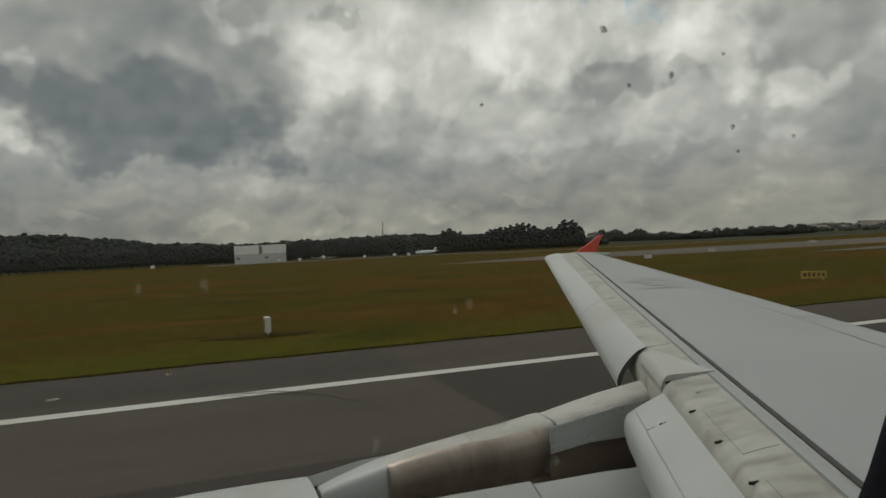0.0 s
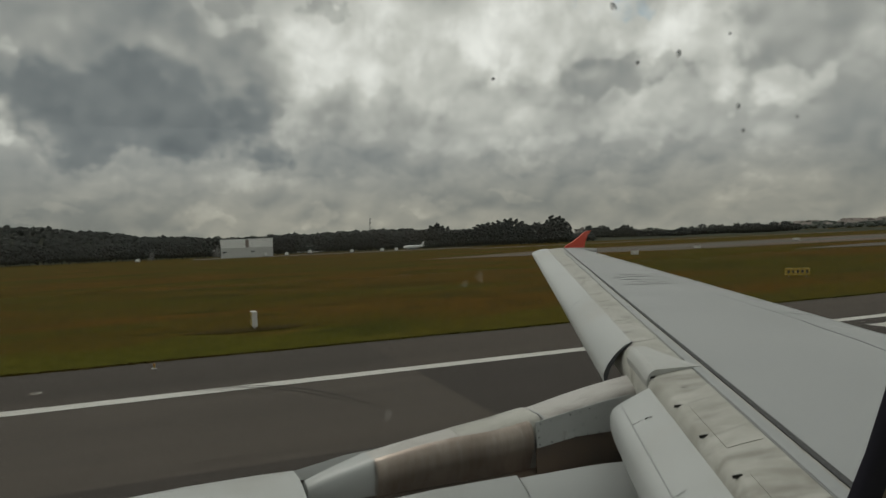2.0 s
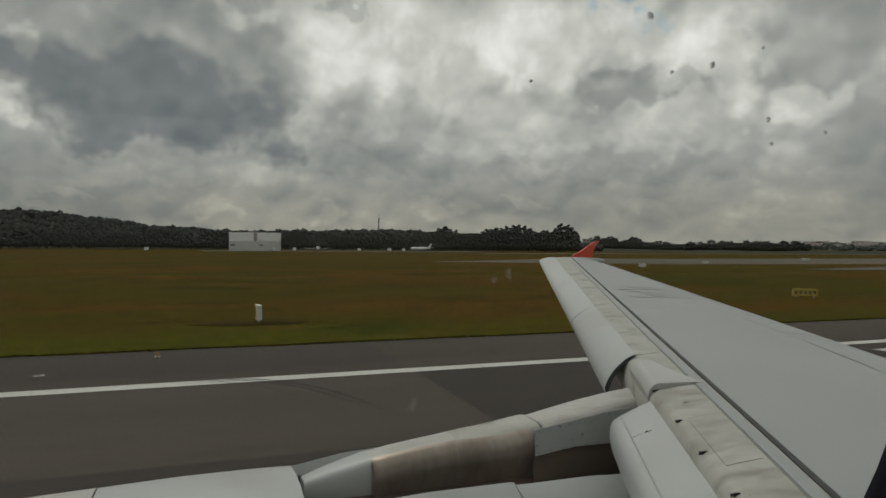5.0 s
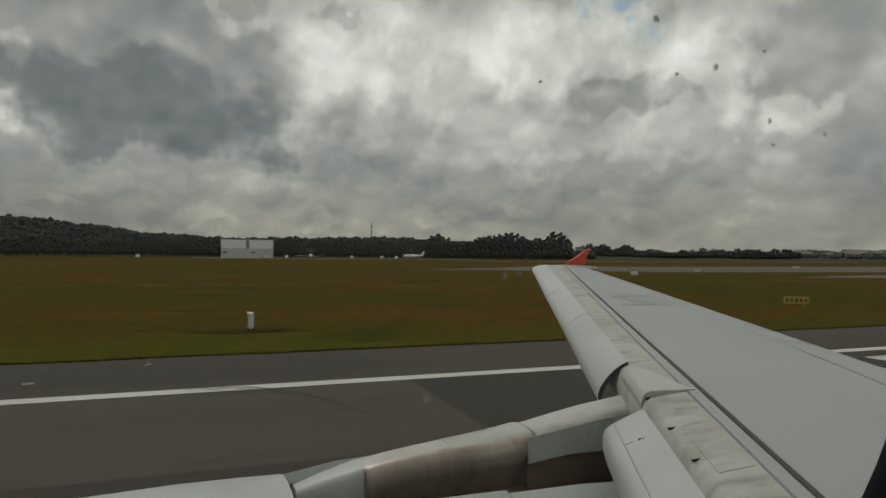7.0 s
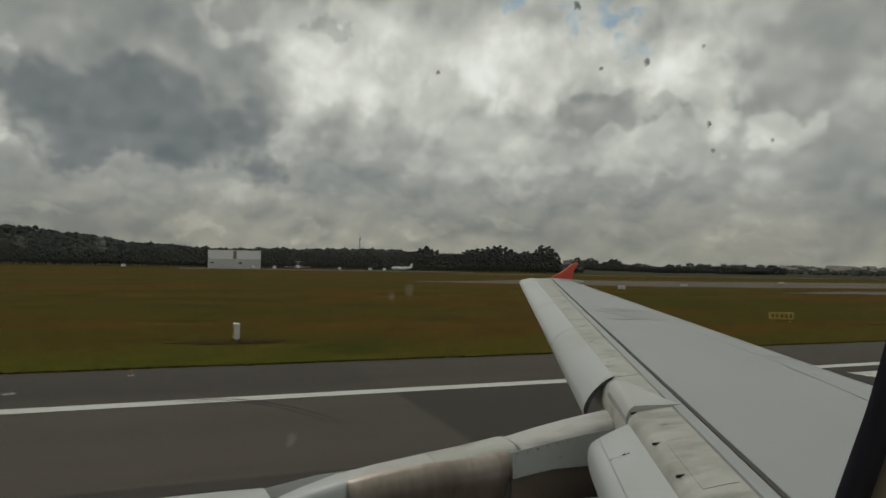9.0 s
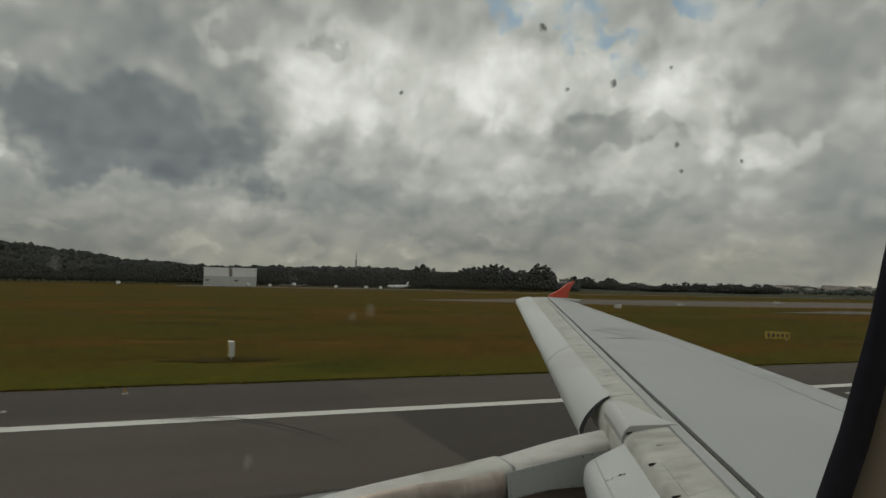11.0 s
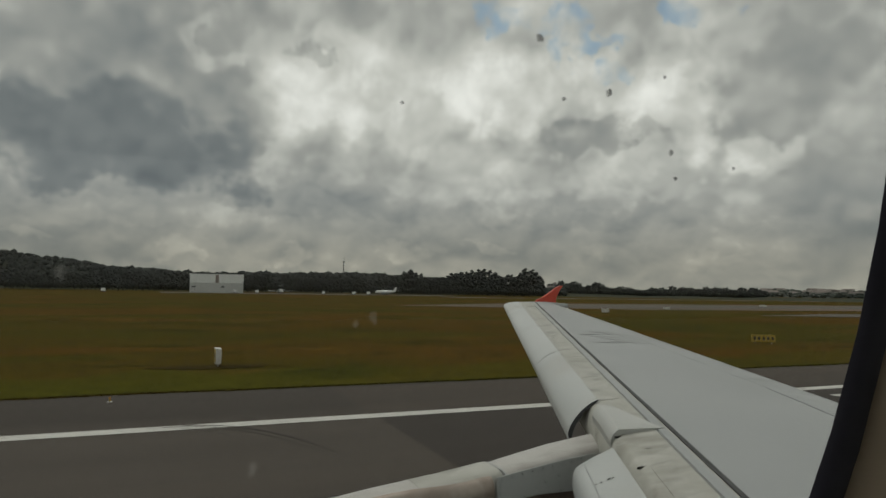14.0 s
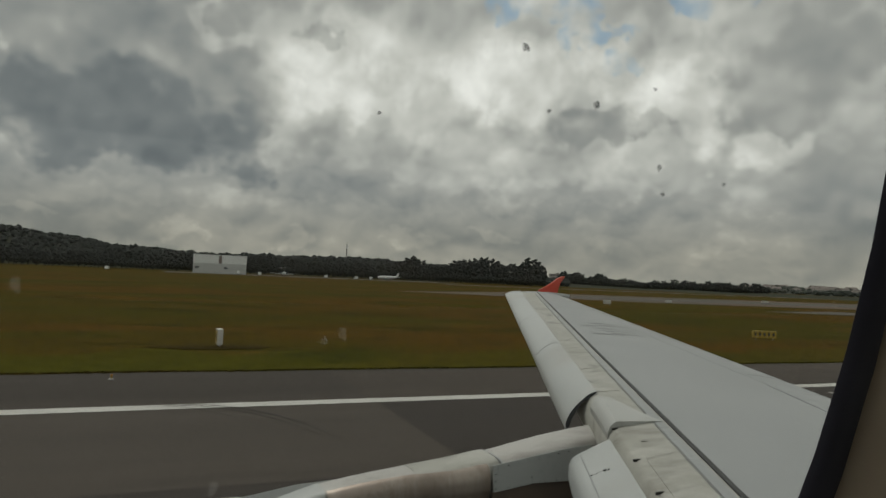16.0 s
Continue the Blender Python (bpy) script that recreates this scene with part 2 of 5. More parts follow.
def turf(name, brown, green, dark, straw, drawn=0.45):
    """Mown airfield grass: broad brown and green fields, darker tufts, straw-coloured tips."""
    m = bpy.data.materials.new(name)
    m.use_nodes = True
    n = Nodes(m.node_tree)
    where = n.vmath("MULTIPLY", n.add("ShaderNodeTexCoord").outputs["Object"], (drawn, 1, 1))
    field = n.ramp(n.noise(where, 0.045, 5, 0.6, 0.4), 0.40, 0.60)
    col = n.mix(field, brown, green)
    col = n.mix(n.math("MULTIPLY", n.ramp(n.noise(n.vmath("ADD", where, (31.0, 7.0, 0)), 0.16, 6, 0.65), 0.48, 0.66), 0.8), col, dark)
    col = n.mix(n.math("MULTIPLY", n.ramp(n.noise(n.vmath("ADD", where, (3.0, 57.0, 0)), 0.30, 6, 0.65), 0.54, 0.70), 0.65), col, straw)
    tuft = n.noise(where, 2.2, 5, 0.7)
    grain = n.math("MULTIPLY_ADD", n.ramp(tuft, 0.3, 0.7), 0.7, 0.65)
    col = n.mix(1.0, col, n.add("ShaderNodeCombineColor", ins={0: grain, 1: grain, 2: grain}).outputs[0], "MULTIPLY")
    bs = n.add("ShaderNodeBsdfPrincipled", ins={"Base Color": col, "Roughness": 0.95, "Specular IOR Level": 0.03})
    n.feed(bs, "Normal", n.add("ShaderNodeBump", ins={"Strength": 0.6, "Distance": 0.2, "Height": tuft}).outputs[0])
    n.tree.links.new(bs.outputs[0], n.add("ShaderNodeOutputMaterial").inputs[0])
    return m


M["grass"] = turf("grass", (0.088, 0.049, 0.0070), (0.058, 0.052, 0.0055), (0.034, 0.033, 0.0045), (0.125, 0.076, 0.013))
M["verge"] = turf("grass_verge", (0.070, 0.054, 0.006), (0.068, 0.066, 0.006), (0.038, 0.040, 0.0045), (0.094, 0.080, 0.010))
M["worn_turf"] = turf("worn_turf", (0.066, 0.042, 0.014), (0.046, 0.036, 0.008), (0.026, 0.022, 0.006), (0.100, 0.068, 0.030), 1.0)
M["blade"] = surface("grass_blade", (0.075, 0.066, 0.011), (0.055, 0.052, 0.010), 0.08, 20, 0.9, bump=0, third=(0.088, 0.062, 0.015), third_at=(0.45, 0.65), island=0.3, spec=0.1)
M["wing_paint"] = surface("wing_paint", (0.385, 0.40, 0.402), (0.322, 0.336, 0.34), 1.1, 22, 0.46, bump=0.0, amount=0.9, stretch=(0.35, 1, 1), third=(0.31, 0.32, 0.32), third_at=(0.46, 0.70), rvar=0.06, spec=0.6)
M["slat_paint"] = surface("slat_paint", (0.51, 0.53, 0.525), (0.44, 0.46, 0.45), 1.6, 12, 0.4, bump=0.015, third=(0.40, 0.40, 0.375), third_at=(0.5, 0.74), depth=0.004)
M["nose_paint"] = surface("nose_paint", (0.52, 0.515, 0.475), (0.39, 0.385, 0.34), 5.0, 6, 0.55, bump=0.05, stretch=(0.7, 1.5, 1), third=(0.25, 0.24, 0.205), third_at=(0.50, 0.72), depth=0.004, amount=1.0)
M["fairing_paint"] = surface("fairing_paint", (0.52, 0.53, 0.515), (0.42, 0.425, 0.40), 4.0, 7, 0.45, bump=0.03, stretch=(0.8, 1.4, 1), third=(0.30, 0.295, 0.265), third_at=(0.56, 0.74), depth=0.004)
M["nose_worn"] = surface("nose_worn", (0.53, 0.525, 0.485), (0.38, 0.375, 0.335), 8.0, 5, 0.55, bump=0.08, stretch=(1, 1, 1), third=(0.27, 0.265, 0.24), third_at=(0.52, 0.68), depth=0.006, amount=1.0)
M["bare_metal"] = surface("bare_metal", (0.54, 0.53, 0.505), (0.42, 0.40, 0.375), 3.0, 10, 0.5, 0.15, bump=0.05, stretch=(0.5, 1, 1), third=(0.24, 0.215, 0.19), third_at=(0.49, 0.68), depth=0.004)
# burnt metal; its dark brown also stands for shade under the pylon
M["burnt_and_shade_metal"] = surface("burnt_and_shade_metal", (0.15, 0.122, 0.10), (0.08, 0.068, 0.058), 2.4, 6, 0.55, 0.3, bump=0.05, stretch=(0.8, 1, 1.6), third=(0.22, 0.165, 0.125), third_at=(0.5, 0.7), depth=0.004)
M["tinted_metal"] = surface("tinted_metal", (0.47, 0.41, 0.36), (0.30, 0.245, 0.205), 3.2, 6, 0.42, 0.7, bump=0.06, stretch=(1.8, 1, 0.5), third=(0.20, 0.16, 0.135), third_at=(0.50, 0.72), depth=0.004, amount=0.8)
M["black_seal"] = surface("black_seal", (0.045, 0.046, 0.048), (0.07, 0.07, 0.07), 3, 8, 0.7, bump=0.1, depth=0.003)
M["steel"] = surface("dark_steel", (0.06, 0.058, 0.055), (0.035, 0.034, 0.033), 9, 6, 0.5, 0.7, bump=0.1, depth=0.003)
M["grime"] = surface("grime", (0.30, 0.31, 0.31), (0.38, 0.39, 0.39), 3, 8, 0.5, bump=0.0)
# dirt and joints of the fixed nose, also the painted shade behind the slats
M["nose_dirt_and_shade"] = surface("nose_dirt_and_shade", (0.25, 0.245, 0.22), (0.34, 0.335, 0.305), 9, 6, 0.6, bump=0.0)
M["soot"] = surface("soot", (0.11, 0.115, 0.11), (0.20, 0.205, 0.20), 6, 8, 0.6, bump=0.0)
M["streak"] = surface("soot_streak", (0.22, 0.225, 0.215), (0.30, 0.305, 0.295), 3, 8, 0.6, bump=0.0)
M["red_paint"] = surface("red_paint", (0.62, 0.075, 0.04), (0.52, 0.06, 0.035), 3, 8, 0.4, bump=0.02, depth=0.003)
M["seal_rubber"] = surface("window_seal", (0.050, 0.048, 0.068), (0.034, 0.033, 0.045), 20, 6, 0.5, bump=0.05, depth=0.001)
M["lining"] = surface("cabin_lining", (0.62, 0.51, 0.37), (0.55, 0.45, 0.33), 8, 20, 0.7, bump=0.1, depth=0.001)
M["hull"] = surface("hull_paint", (0.62, 0.63, 0.63), (0.56, 0.57, 0.57), 0.6, 10, 0.4, bump=0.01)
M["wall_white"] = surface("hangar_white", (0.80, 0.82, 0.80), (0.72, 0.74, 0.72), 0.1, 10, 0.6, bump=0.0, stretch=(1, 1, 0.4))
M["wall_grey"] = surface("hangar_grey", (0.55, 0.56, 0.54), (0.46, 0.47, 0.45), 0.15, 10, 0.7, bump=0.0, stretch=(1, 1, 0.4))
# dark colour of panes and doorways, and of the shade painted on slat ends
M["dark_inside"] = surface("dark_pane_and_hollow", (0.05, 0.055, 0.06), (0.03, 0.032, 0.035), 0.3, 6, 0.6, bump=0.0)
M["jet_white"] = surface("jet_white", (0.74, 0.75, 0.75), (0.66, 0.67, 0.67), 0.2, 10, 0.35, bump=0.0)
M["jet_blue"] = surface("jet_blue_grey", (0.20, 0.27, 0.30), (0.16, 0.22, 0.25), 0.4, 10, 0.4, bump=0.0)
M["rubber"] = surface("tyre_rubber", (0.025, 0.025, 0.025), (0.035, 0.034, 0.033), 3, 8, 0.8, bump=0.0)
M["sign_white"] = surface("sign_white", (0.60, 0.60, 0.57), (0.48, 0.48, 0.46), 2, 8, 0.6, bump=0.0)
M["sign_yellow"] = surface("sign_yellow", (0.42, 0.30, 0.05), (0.34, 0.25, 0.05), 2, 8, 0.6, bump=0.0)
M["sign_black"] = surface("sign_black", (0.03, 0.03, 0.03), (0.05, 0.05, 0.05), 4, 8, 0.6, bump=0.0)
M["concrete"] = surface("concrete", (0.34, 0.32, 0.29), (0.25, 0.235, 0.21), 1.5, 9, 0.9, bump=0.2, third=(0.2, 0.17, 0.13), third_at=(0.5, 0.75))
M["bark"] = surface("bark", (0.045, 0.04, 0.034), (0.028, 0.025, 0.022), 1.2, 8, 0.9, bump=0.4)
# foliage lifted and tinted bluish, to stand for haze over the far trees
M["leaf"] = surface("foliage", (0.041, 0.046, 0.042), (0.030, 0.035, 0.032), 0.35, 6, 0.95, bump=0.0, depth=0.2, island=0.14, third=(0.047, 0.052, 0.044), third_at=(0.5, 0.7), spec=0.05)
# paler and greyer than leaf: distance haze is painted into the colour
M["haze_leaf"] = surface("haze_tinted_foliage", (0.068, 0.078, 0.066), (0.052, 0.062, 0.054), 0.1, 6, 0.9, bump=0.4, depth=0.5, island=0.5, third=(0.08, 0.085, 0.07), third_at=(0.5, 0.7), spec=0.1)
M["hill"] = surface("wooded_hill", (0.03, 0.035, 0.018), (0.022, 0.027, 0.015), 0.03, 8, 0.95, bump=0.3, depth=1.0, spec=0.2)
# town colours greyed, with the distance haze mixed into them
M["house_wall"] = surface("house_wall", (0.34, 0.32, 0.30), (0.25, 0.24, 0.22), 0.3, 6, 0.8, bump=0.0, island=0.6)
M["house_roof"] = surface("house_roof", (0.19, 0.16, 0.14), (0.15, 0.13, 0.12), 0.3, 6, 0.8, bump=0.0, island=0.5)


def glass_pane():
    m = bpy.data.materials.new("window_glass")
    m.use_nodes = True
    n = Nodes(m.node_tree)
    clear = n.add("ShaderNodeBsdfTransparent", ins={"Color": (0.96, 0.97, 0.96, 1)})
    shine = n.add("ShaderNodeBsdfGlossy", ins={"Roughness": 0.02})
    both = n.add("ShaderNodeMixShader", ins={0: 0.02, 1: clear.outputs[0], 2: shine.outputs[0]})
    n.tree.links.new(both.outputs[0], n.add("ShaderNodeOutputMaterial").inputs[0])
    return m


M["glass"] = glass_pane()
speck = bpy.data.materials.new("window_dirt")
speck.use_nodes = True
_n = Nodes(speck.node_tree)
_mix = _n.add("ShaderNodeMixShader", ins={0: 0.30, 1: _n.add("ShaderNodeBsdfTransparent").outputs[0],
                                          2: _n.add("ShaderNodeBsdfDiffuse", ins={"Color": (0.12, 0.09, 0.08, 1)}).outputs[0]})
_n.tree.links.new(_mix.outputs[0], _n.add("ShaderNodeOutputMaterial").inputs[0])
M["speck"] = speck
smear = bpy.data.materials.new("window_smear")
smear.use_nodes = True
_n = Nodes(smear.node_tree)
_mix = _n.add("ShaderNodeMixShader", ins={0: 0.028, 1: _n.add("ShaderNodeBsdfTransparent").outputs[0],
                                          2: _n.add("ShaderNodeBsdfTranslucent", ins={"Color": (0.9, 0.9, 0.85, 1)}).outputs[0]})
_n.tree.links.new(_mix.outputs[0], _n.add("ShaderNodeOutputMaterial").inputs[0])
M["smear"] = smear


# ---- mesh helpers ----
def mesh_of(name, verts, faces, material, smooth=False):
    me = bpy.data.meshes.new(name)
    me.from_pydata([tuple(v) for v in verts], [], faces)
    bm = bmesh.new()
    bm.from_mesh(me)
    bmesh.ops.recalc_face_normals(bm, faces=bm.faces)
    bm.to_mesh(me)
    bm.free()
    me.materials.append(material)
    if smooth:
        for p in me.polygons:
            p.use_smooth = True
    return me


def part(name, me, parent, label="", where=None):
    ob = new(name, me)
    if where is not None:
        ob.matrix_basis = where
    if parent:
        ob.parent = parent
    return tagged(ob, label) if label else ob


def thing(name, label, category, where=None, group="", kind=""):
    ob = new(name)
    ob.empty_display_size = 0.2
    if where is not None:
        ob.matrix_basis = where
    return tagged(ob, label, category, group, kind)


def box_me(name, x0, y0, z0, x1, y1, z1, material, bevel=0.0):
    bm = bmesh.new()
    bmesh.ops.create_cube(bm, size=1.0)
    for v in bm.verts:
        v.co = Vector(((x0 + x1) / 2 + v.co.x * (x1 - x0), (y0 + y1) / 2 + v.co.y * (y1 - y0), (z0 + z1) / 2 + v.co.z * (z1 - z0)))
    if bevel:
        bmesh.ops.bevel(bm, geom=list(bm.edges), offset=bevel, segments=2, profile=0.7, affect="EDGES")
    me = bpy.data.meshes.new(name)
    bm.to_mesh(me)
    bm.free()
    me.materials.append(material)
    return me


def grid_faces(nu, nv, close_u=False, close_v=False):
    """Faces of a grid of nu rows with nv points each."""
    faces = []
    for i in range(nu if close_u else nu - 1):
        for j in range(nv if close_v else nv - 1):
            a, b = i * nv + j, i * nv + (j + 1) % nv
            c, d = ((i + 1) % nu) * nv + (j + 1) % nv, ((i + 1) % nu) * nv + j
            faces.append((a, b, c, d))
    return faces


def loft(name, rings, material, caps=True, smooth=True):
    """Closed rings of equal length joined into one skin."""
    nv = len(rings[0])
    verts = [v for r in rings for v in r]
    faces = grid_faces(len(rings), nv, close_v=True)
    if caps:
        faces.append(tuple(range(nv))[::-1])
        faces.append(tuple((len(rings) - 1) * nv + j for j in range(nv)))
    return mesh_of(name, verts, faces, material, smooth)


def autosmooth(me, degrees=35):
    bm = bmesh.new()
    bm.from_mesh(me)
    for e in bm.edges:
        e.smooth = len(e.link_faces) == 2 and e.calc_face_angle(0.0) < radians(degrees)
    bm.to_mesh(me)
    bm.free()
    for p in me.polygons:
        p.use_smooth = True
    return me

# ---- ground, runway, taxiway ----
EDGE, GRASS_EDGE = 22.7, 30.0


def sheet(name, x0, x1, y0, y1, z, material, nx=1, ny=1, label="", category="", wavy=0.0, kind="structure", depth=0.0):
    """A flat sheet, with a slightly uneven edge towards the grass where wavy is given."""
    verts = []
    for i in range(nx + 1):
        for j in range(ny + 1):
            x, y = x0 + (x1 - x0) * i / nx, y0 + (y1 - y0) * j / ny
            if wavy and j == ny:
                y += wavy * (noise.noise(Vector((x * 0.35, 1.3, 0))) + 0.6 * noise.noise(Vector((x * 1.4, 7.7, 0))))
            verts.append((x, y, z))
    faces = grid_faces(nx + 1, ny + 1)
    if depth:
        n = len(verts)
        verts += [(v[0], v[1], v[2] - depth) for v in verts]
        faces += [tuple(k + n for k in f) for f in faces]
        rim = [(i * (ny + 1), (i + 1) * (ny + 1)) for i in range(nx)] + [(i * (ny + 1) + ny, (i + 1) * (ny + 1) + ny) for i in range(nx)]
        faces += [(a, b, b + n, a + n) for a, b in rim]
    return tagged(new(name, mesh_of(name, verts, faces, material)), label, category, kind=kind)


sheet("ground", -4200, 4200, -1500, 4600, -0.06, M["grass"], 60, 40, "dry brownish green airfield grass reaching the horizon", "grass")
sheet("runway", -600, 1500, -EDGE - 0.6, EDGE + 0.45, 0.0, M["asphalt"], 1, 1, "worn grey-brown asphalt runway surface", "runway", depth=0.1)
sheet("runway_shoulder", -600, 1500, EDGE + 0.45, GRASS_EDGE, 0.0, M["shoulder"], 1500, 2, "dark asphalt shoulder beside the runway", "pavement", wavy=0.16, depth=0.1)
sheet("runway_shoulder_south", -600, 1500, -GRASS_EDGE, -EDGE - 0.6, 0.0, M["shoulder"], 1, 1, "dark asphalt shoulder beside the runway", "pavement", depth=0.1)


def patch(name, pts, z, material, label, category, kind="structure", group=""):
    return tagged(new(name, mesh_of(name, [(x, y, z) for x, y in pts], [tuple(range(len(pts)))], material)), label, category, group, kind)


# the runway was resurfaced up to a straight joint; the middle strip is worn darker
patch("asphalt_patch", [(7.6, 22.9), (7.35, 14.9), (7.2, -22), (700, -22), (700, 22.9)], 0.004, M["dark_asphalt"],
      "darker resurfaced asphalt on the runway", "pavement")
patch("asphalt_lane", [(-500, 14.6), (-500, -9), (7.2, -9), (7.35, 14.3), (-4, 14.5)], 0.003, M["dark_asphalt"],
      "darker wheel-worn middle strip of the runway", "pavement")
patch("shoulder_patch", [(7.6, 23.3), (7.7, 29.4), (700, 29.4), (700, 23.3)], 0.004, M["brown_shoulder"],
      "browner dusty asphalt of the shoulder", "pavement")


def stripe(name, x0, x1, y0, y1, label, group, z=0.009, material=None, steps=1):
    rnd = random.Random(int(x0 * 7 + y0 * 31))
    pts = [(x0, y0)] + [(x0 + (x1 - x0) * k / steps, y0 + rnd.uniform(-0.012, 0.012)) for k in range(1, steps)] + [(x1, y0), (x1, y1)]
    pts += [(x1 - (x1 - x0) * k / steps, y1 + rnd.uniform(-0.012, 0.012)) for k in range(1, steps)] + [(x0, y1)]
    return patch(name, pts, z, material or M["white_paint"], label, "marking", "", group)


stripe("edge_line", -600, 700, EDGE - 0.36, EDGE + 0.36, "faded white painted runway edge line", "edge line of the runway", steps=60)
for k in range(6):
    y1 = 21.0 - k * 3.3
    stripe("threshold_stripe", 28.0, 58.0, y1 - 2.0, y1, "broad white painted threshold stripe on dark asphalt", "threshold stripes", 0.012)
for k in range(3):
    y1 = 20.7 - k * 3.4
    stripe("touchdown_stripe", -28.0, -5.6, y1 - 2.0, y1, "broad white painted touchdown stripe", "touchdown stripes")

# dark cracks and sealed joints that cross the shoulder and the runway
for k, (xa, ya, xb, yb) in enumerate(((28.0, 29.0, 24.0, 15.0), (-7.0, 29.4, -9.5, 23.4))):
    d = Vector((xb - xa, yb - ya)).normalized() * 0.035
    patch("sealed_crack", [(xa - d.y, ya + d.x), (xa + d.y, ya - d.x), (xb + d.y, yb - d.x), (xb - d.y, yb + d.x)], 0.0125, M["black_seal"],
          "dark sealed crack in the asphalt", "crack", "structure")

# curved tyre marks that turn across the edge line
for k, (r, w) in enumerate(((9.0, 0.12), (9.8, 0.07), (7.8, 0.05))):
    pts = [(1.3 - k * 0.5 + r * 0.45 * math.sin(a), 22.9 - r * (1 - math.cos(a))) for a in [1.2 * j / 14 for j in range(15)]]
    ring = [(x, y) for x, y in pts] + [(x, y + w * (0.4 + 0.6 * math.sin(0.3 + 0.2 * j))) for j, (x, y) in reversed(list(enumerate(pts)))]
    patch("tyre_mark", ring, 0.0135 + 0.0004 * k, M["tyre_mark"], "dark curved tyre mark on the asphalt", "tyre mark", "", "tyre marks on the runway")

# taxiways and bare soil beyond the grass
patch("soil_verge", [(60, 168), (120, 138), (300, 128), (900, 140), (900, 215), (300, 205), (120, 205)], -0.05, M["soil"],
      "bare reddish soil verge along the taxiway", "soil")
patch("taxiway", [(74, 168), (130, 152), (1200, 150), (1200, 184), (130, 186)], -0.04, M["taxiway"], "pale grey taxiway across the airfield", "taxiway")
patch("taxiway_link", [(118, 104), (150, 92), (420, 74), (420, 92), (190, 106), (150, 112)], -0.045, M["taxiway"],
      "curved grey taxiway link in the grass", "taxiway")
sheet("far_runway", 150, 2400, 330, 348, -0.04, M["taxiway"], 1, 1, "pale strip of a distant runway", "runway")
sheet("apron", 10, 190, 396, 452, -0.03, M["taxiway"], 1, 1, "grey apron in front of the hangar", "apron")


sheet("grass_verge", -300, 900, GRASS_EDGE - 0.4, GRASS_EDGE + 7.5, -0.045, M["verge"], 900, 2, "greener mown grass verge beside the pavement", "grass", wavy=2.6)


def grass_tufts():
    """Rough grass along the pavement's edge and thinner further out."""
    rnd = random.Random(5)
    verts, faces = [], []
    for k in range(9000):
        t = rnd.random()
        x = rnd.uniform(-14, 70)
        y = GRASS_EDGE - 0.1 + t * 0.45 + 0.16 * noise.noise(Vector((x * 0.35, 1.3, 0)))
        h = rnd.uniform(0.03, 0.09)
        a, w = rnd.uniform(0, math.pi), rnd.uniform(0.05, 0.16)
        dx, dy = math.cos(a) * w, math.sin(a) * w
        lx, ly = rnd.uniform(-0.06, 0.06), rnd.uniform(-0.06, 0.06)
        b = len(verts)
        verts += [(x - dx, y - dy, -0.06), (x + dx, y + dy, -0.06), (x + dx * 0.5 + lx, y + dy * 0.5 + ly, h - 0.04), (x - dx * 0.5 + lx, y - dy * 0.5 + ly, h * 0.8 - 0.04)]
        faces.append((b, b + 1, b + 2, b + 3))
    me = bpy.data.meshes.new("grass_tufts")
    me.from_pydata(verts, [], faces)
    me.materials.append(M["blade"])
    return tagged(new("grass_tufts", me), "rough green and straw grass along the pavement", "grass", kind="stuff")


grass_tufts()

# ---- the airliner: wing, slats, pylon, engine, cabin window ----
airliner = thing("airliner", "white and grey airliner wing with red tip fence, slats out", "aircraft")


def rear(y):
    """The line along which the slats end and the fixed nose begins."""
    return 3.174 + 0.5174 * (y - 4.3), 3.575 + 0.0485 * (y - 4.3)


def trail(y):
    return (6.99 + 0.289 * (y - 4.97) if y > 4.97 else 6.99), 3.205 + 0.0823 * (y - 4.97)


def seal_x(y):
    return 2.31 + 0.5257 * (y - 1.87)


def skin(x, y):
    """Height of the wing's upper surface."""
    (xl, zl), (xt, zt) = rear(y), trail(y)
    u = (x - xl) / (xt - xl)
    c = (xt - xl) / 4
    return zl + (zt - zl) * u + 0.48 * u * (1 - u) * c / (1 + c ** 8) ** 0.125


TIP = 15.25
STATIONS = [0.1 + (TIP - 0.1) * k / 160 for k in range(161)]


def wing_box():
    rings = []
    for y in STATIONS:
        (xl, zl), (xt, zt) = rear(y), trail(y)
        xs = seal_x(y) + 0.02
        top = [xs + (xt - xs) * k / 44 for k in range(45)]
        ring = [(x, y, skin(x, y)) for x in top]
        chord = xt - xl
        for x in top[-2::-1]:
            u = (x - xl) / chord
            ring.append((x, y, skin(x, y) - 0.012 - 0.42 * chord / 4.0 * max(0.0, 1 - u) ** 0.7 * (0.55 + 0.45 * u)))
        rings.append(ring)
    return autosmooth(loft("wing_skin", rings, M["wing_paint"]), 30)


part("wing_skin", wing_box(), airliner, "pale grey painted upper wing skin with faint streaks")


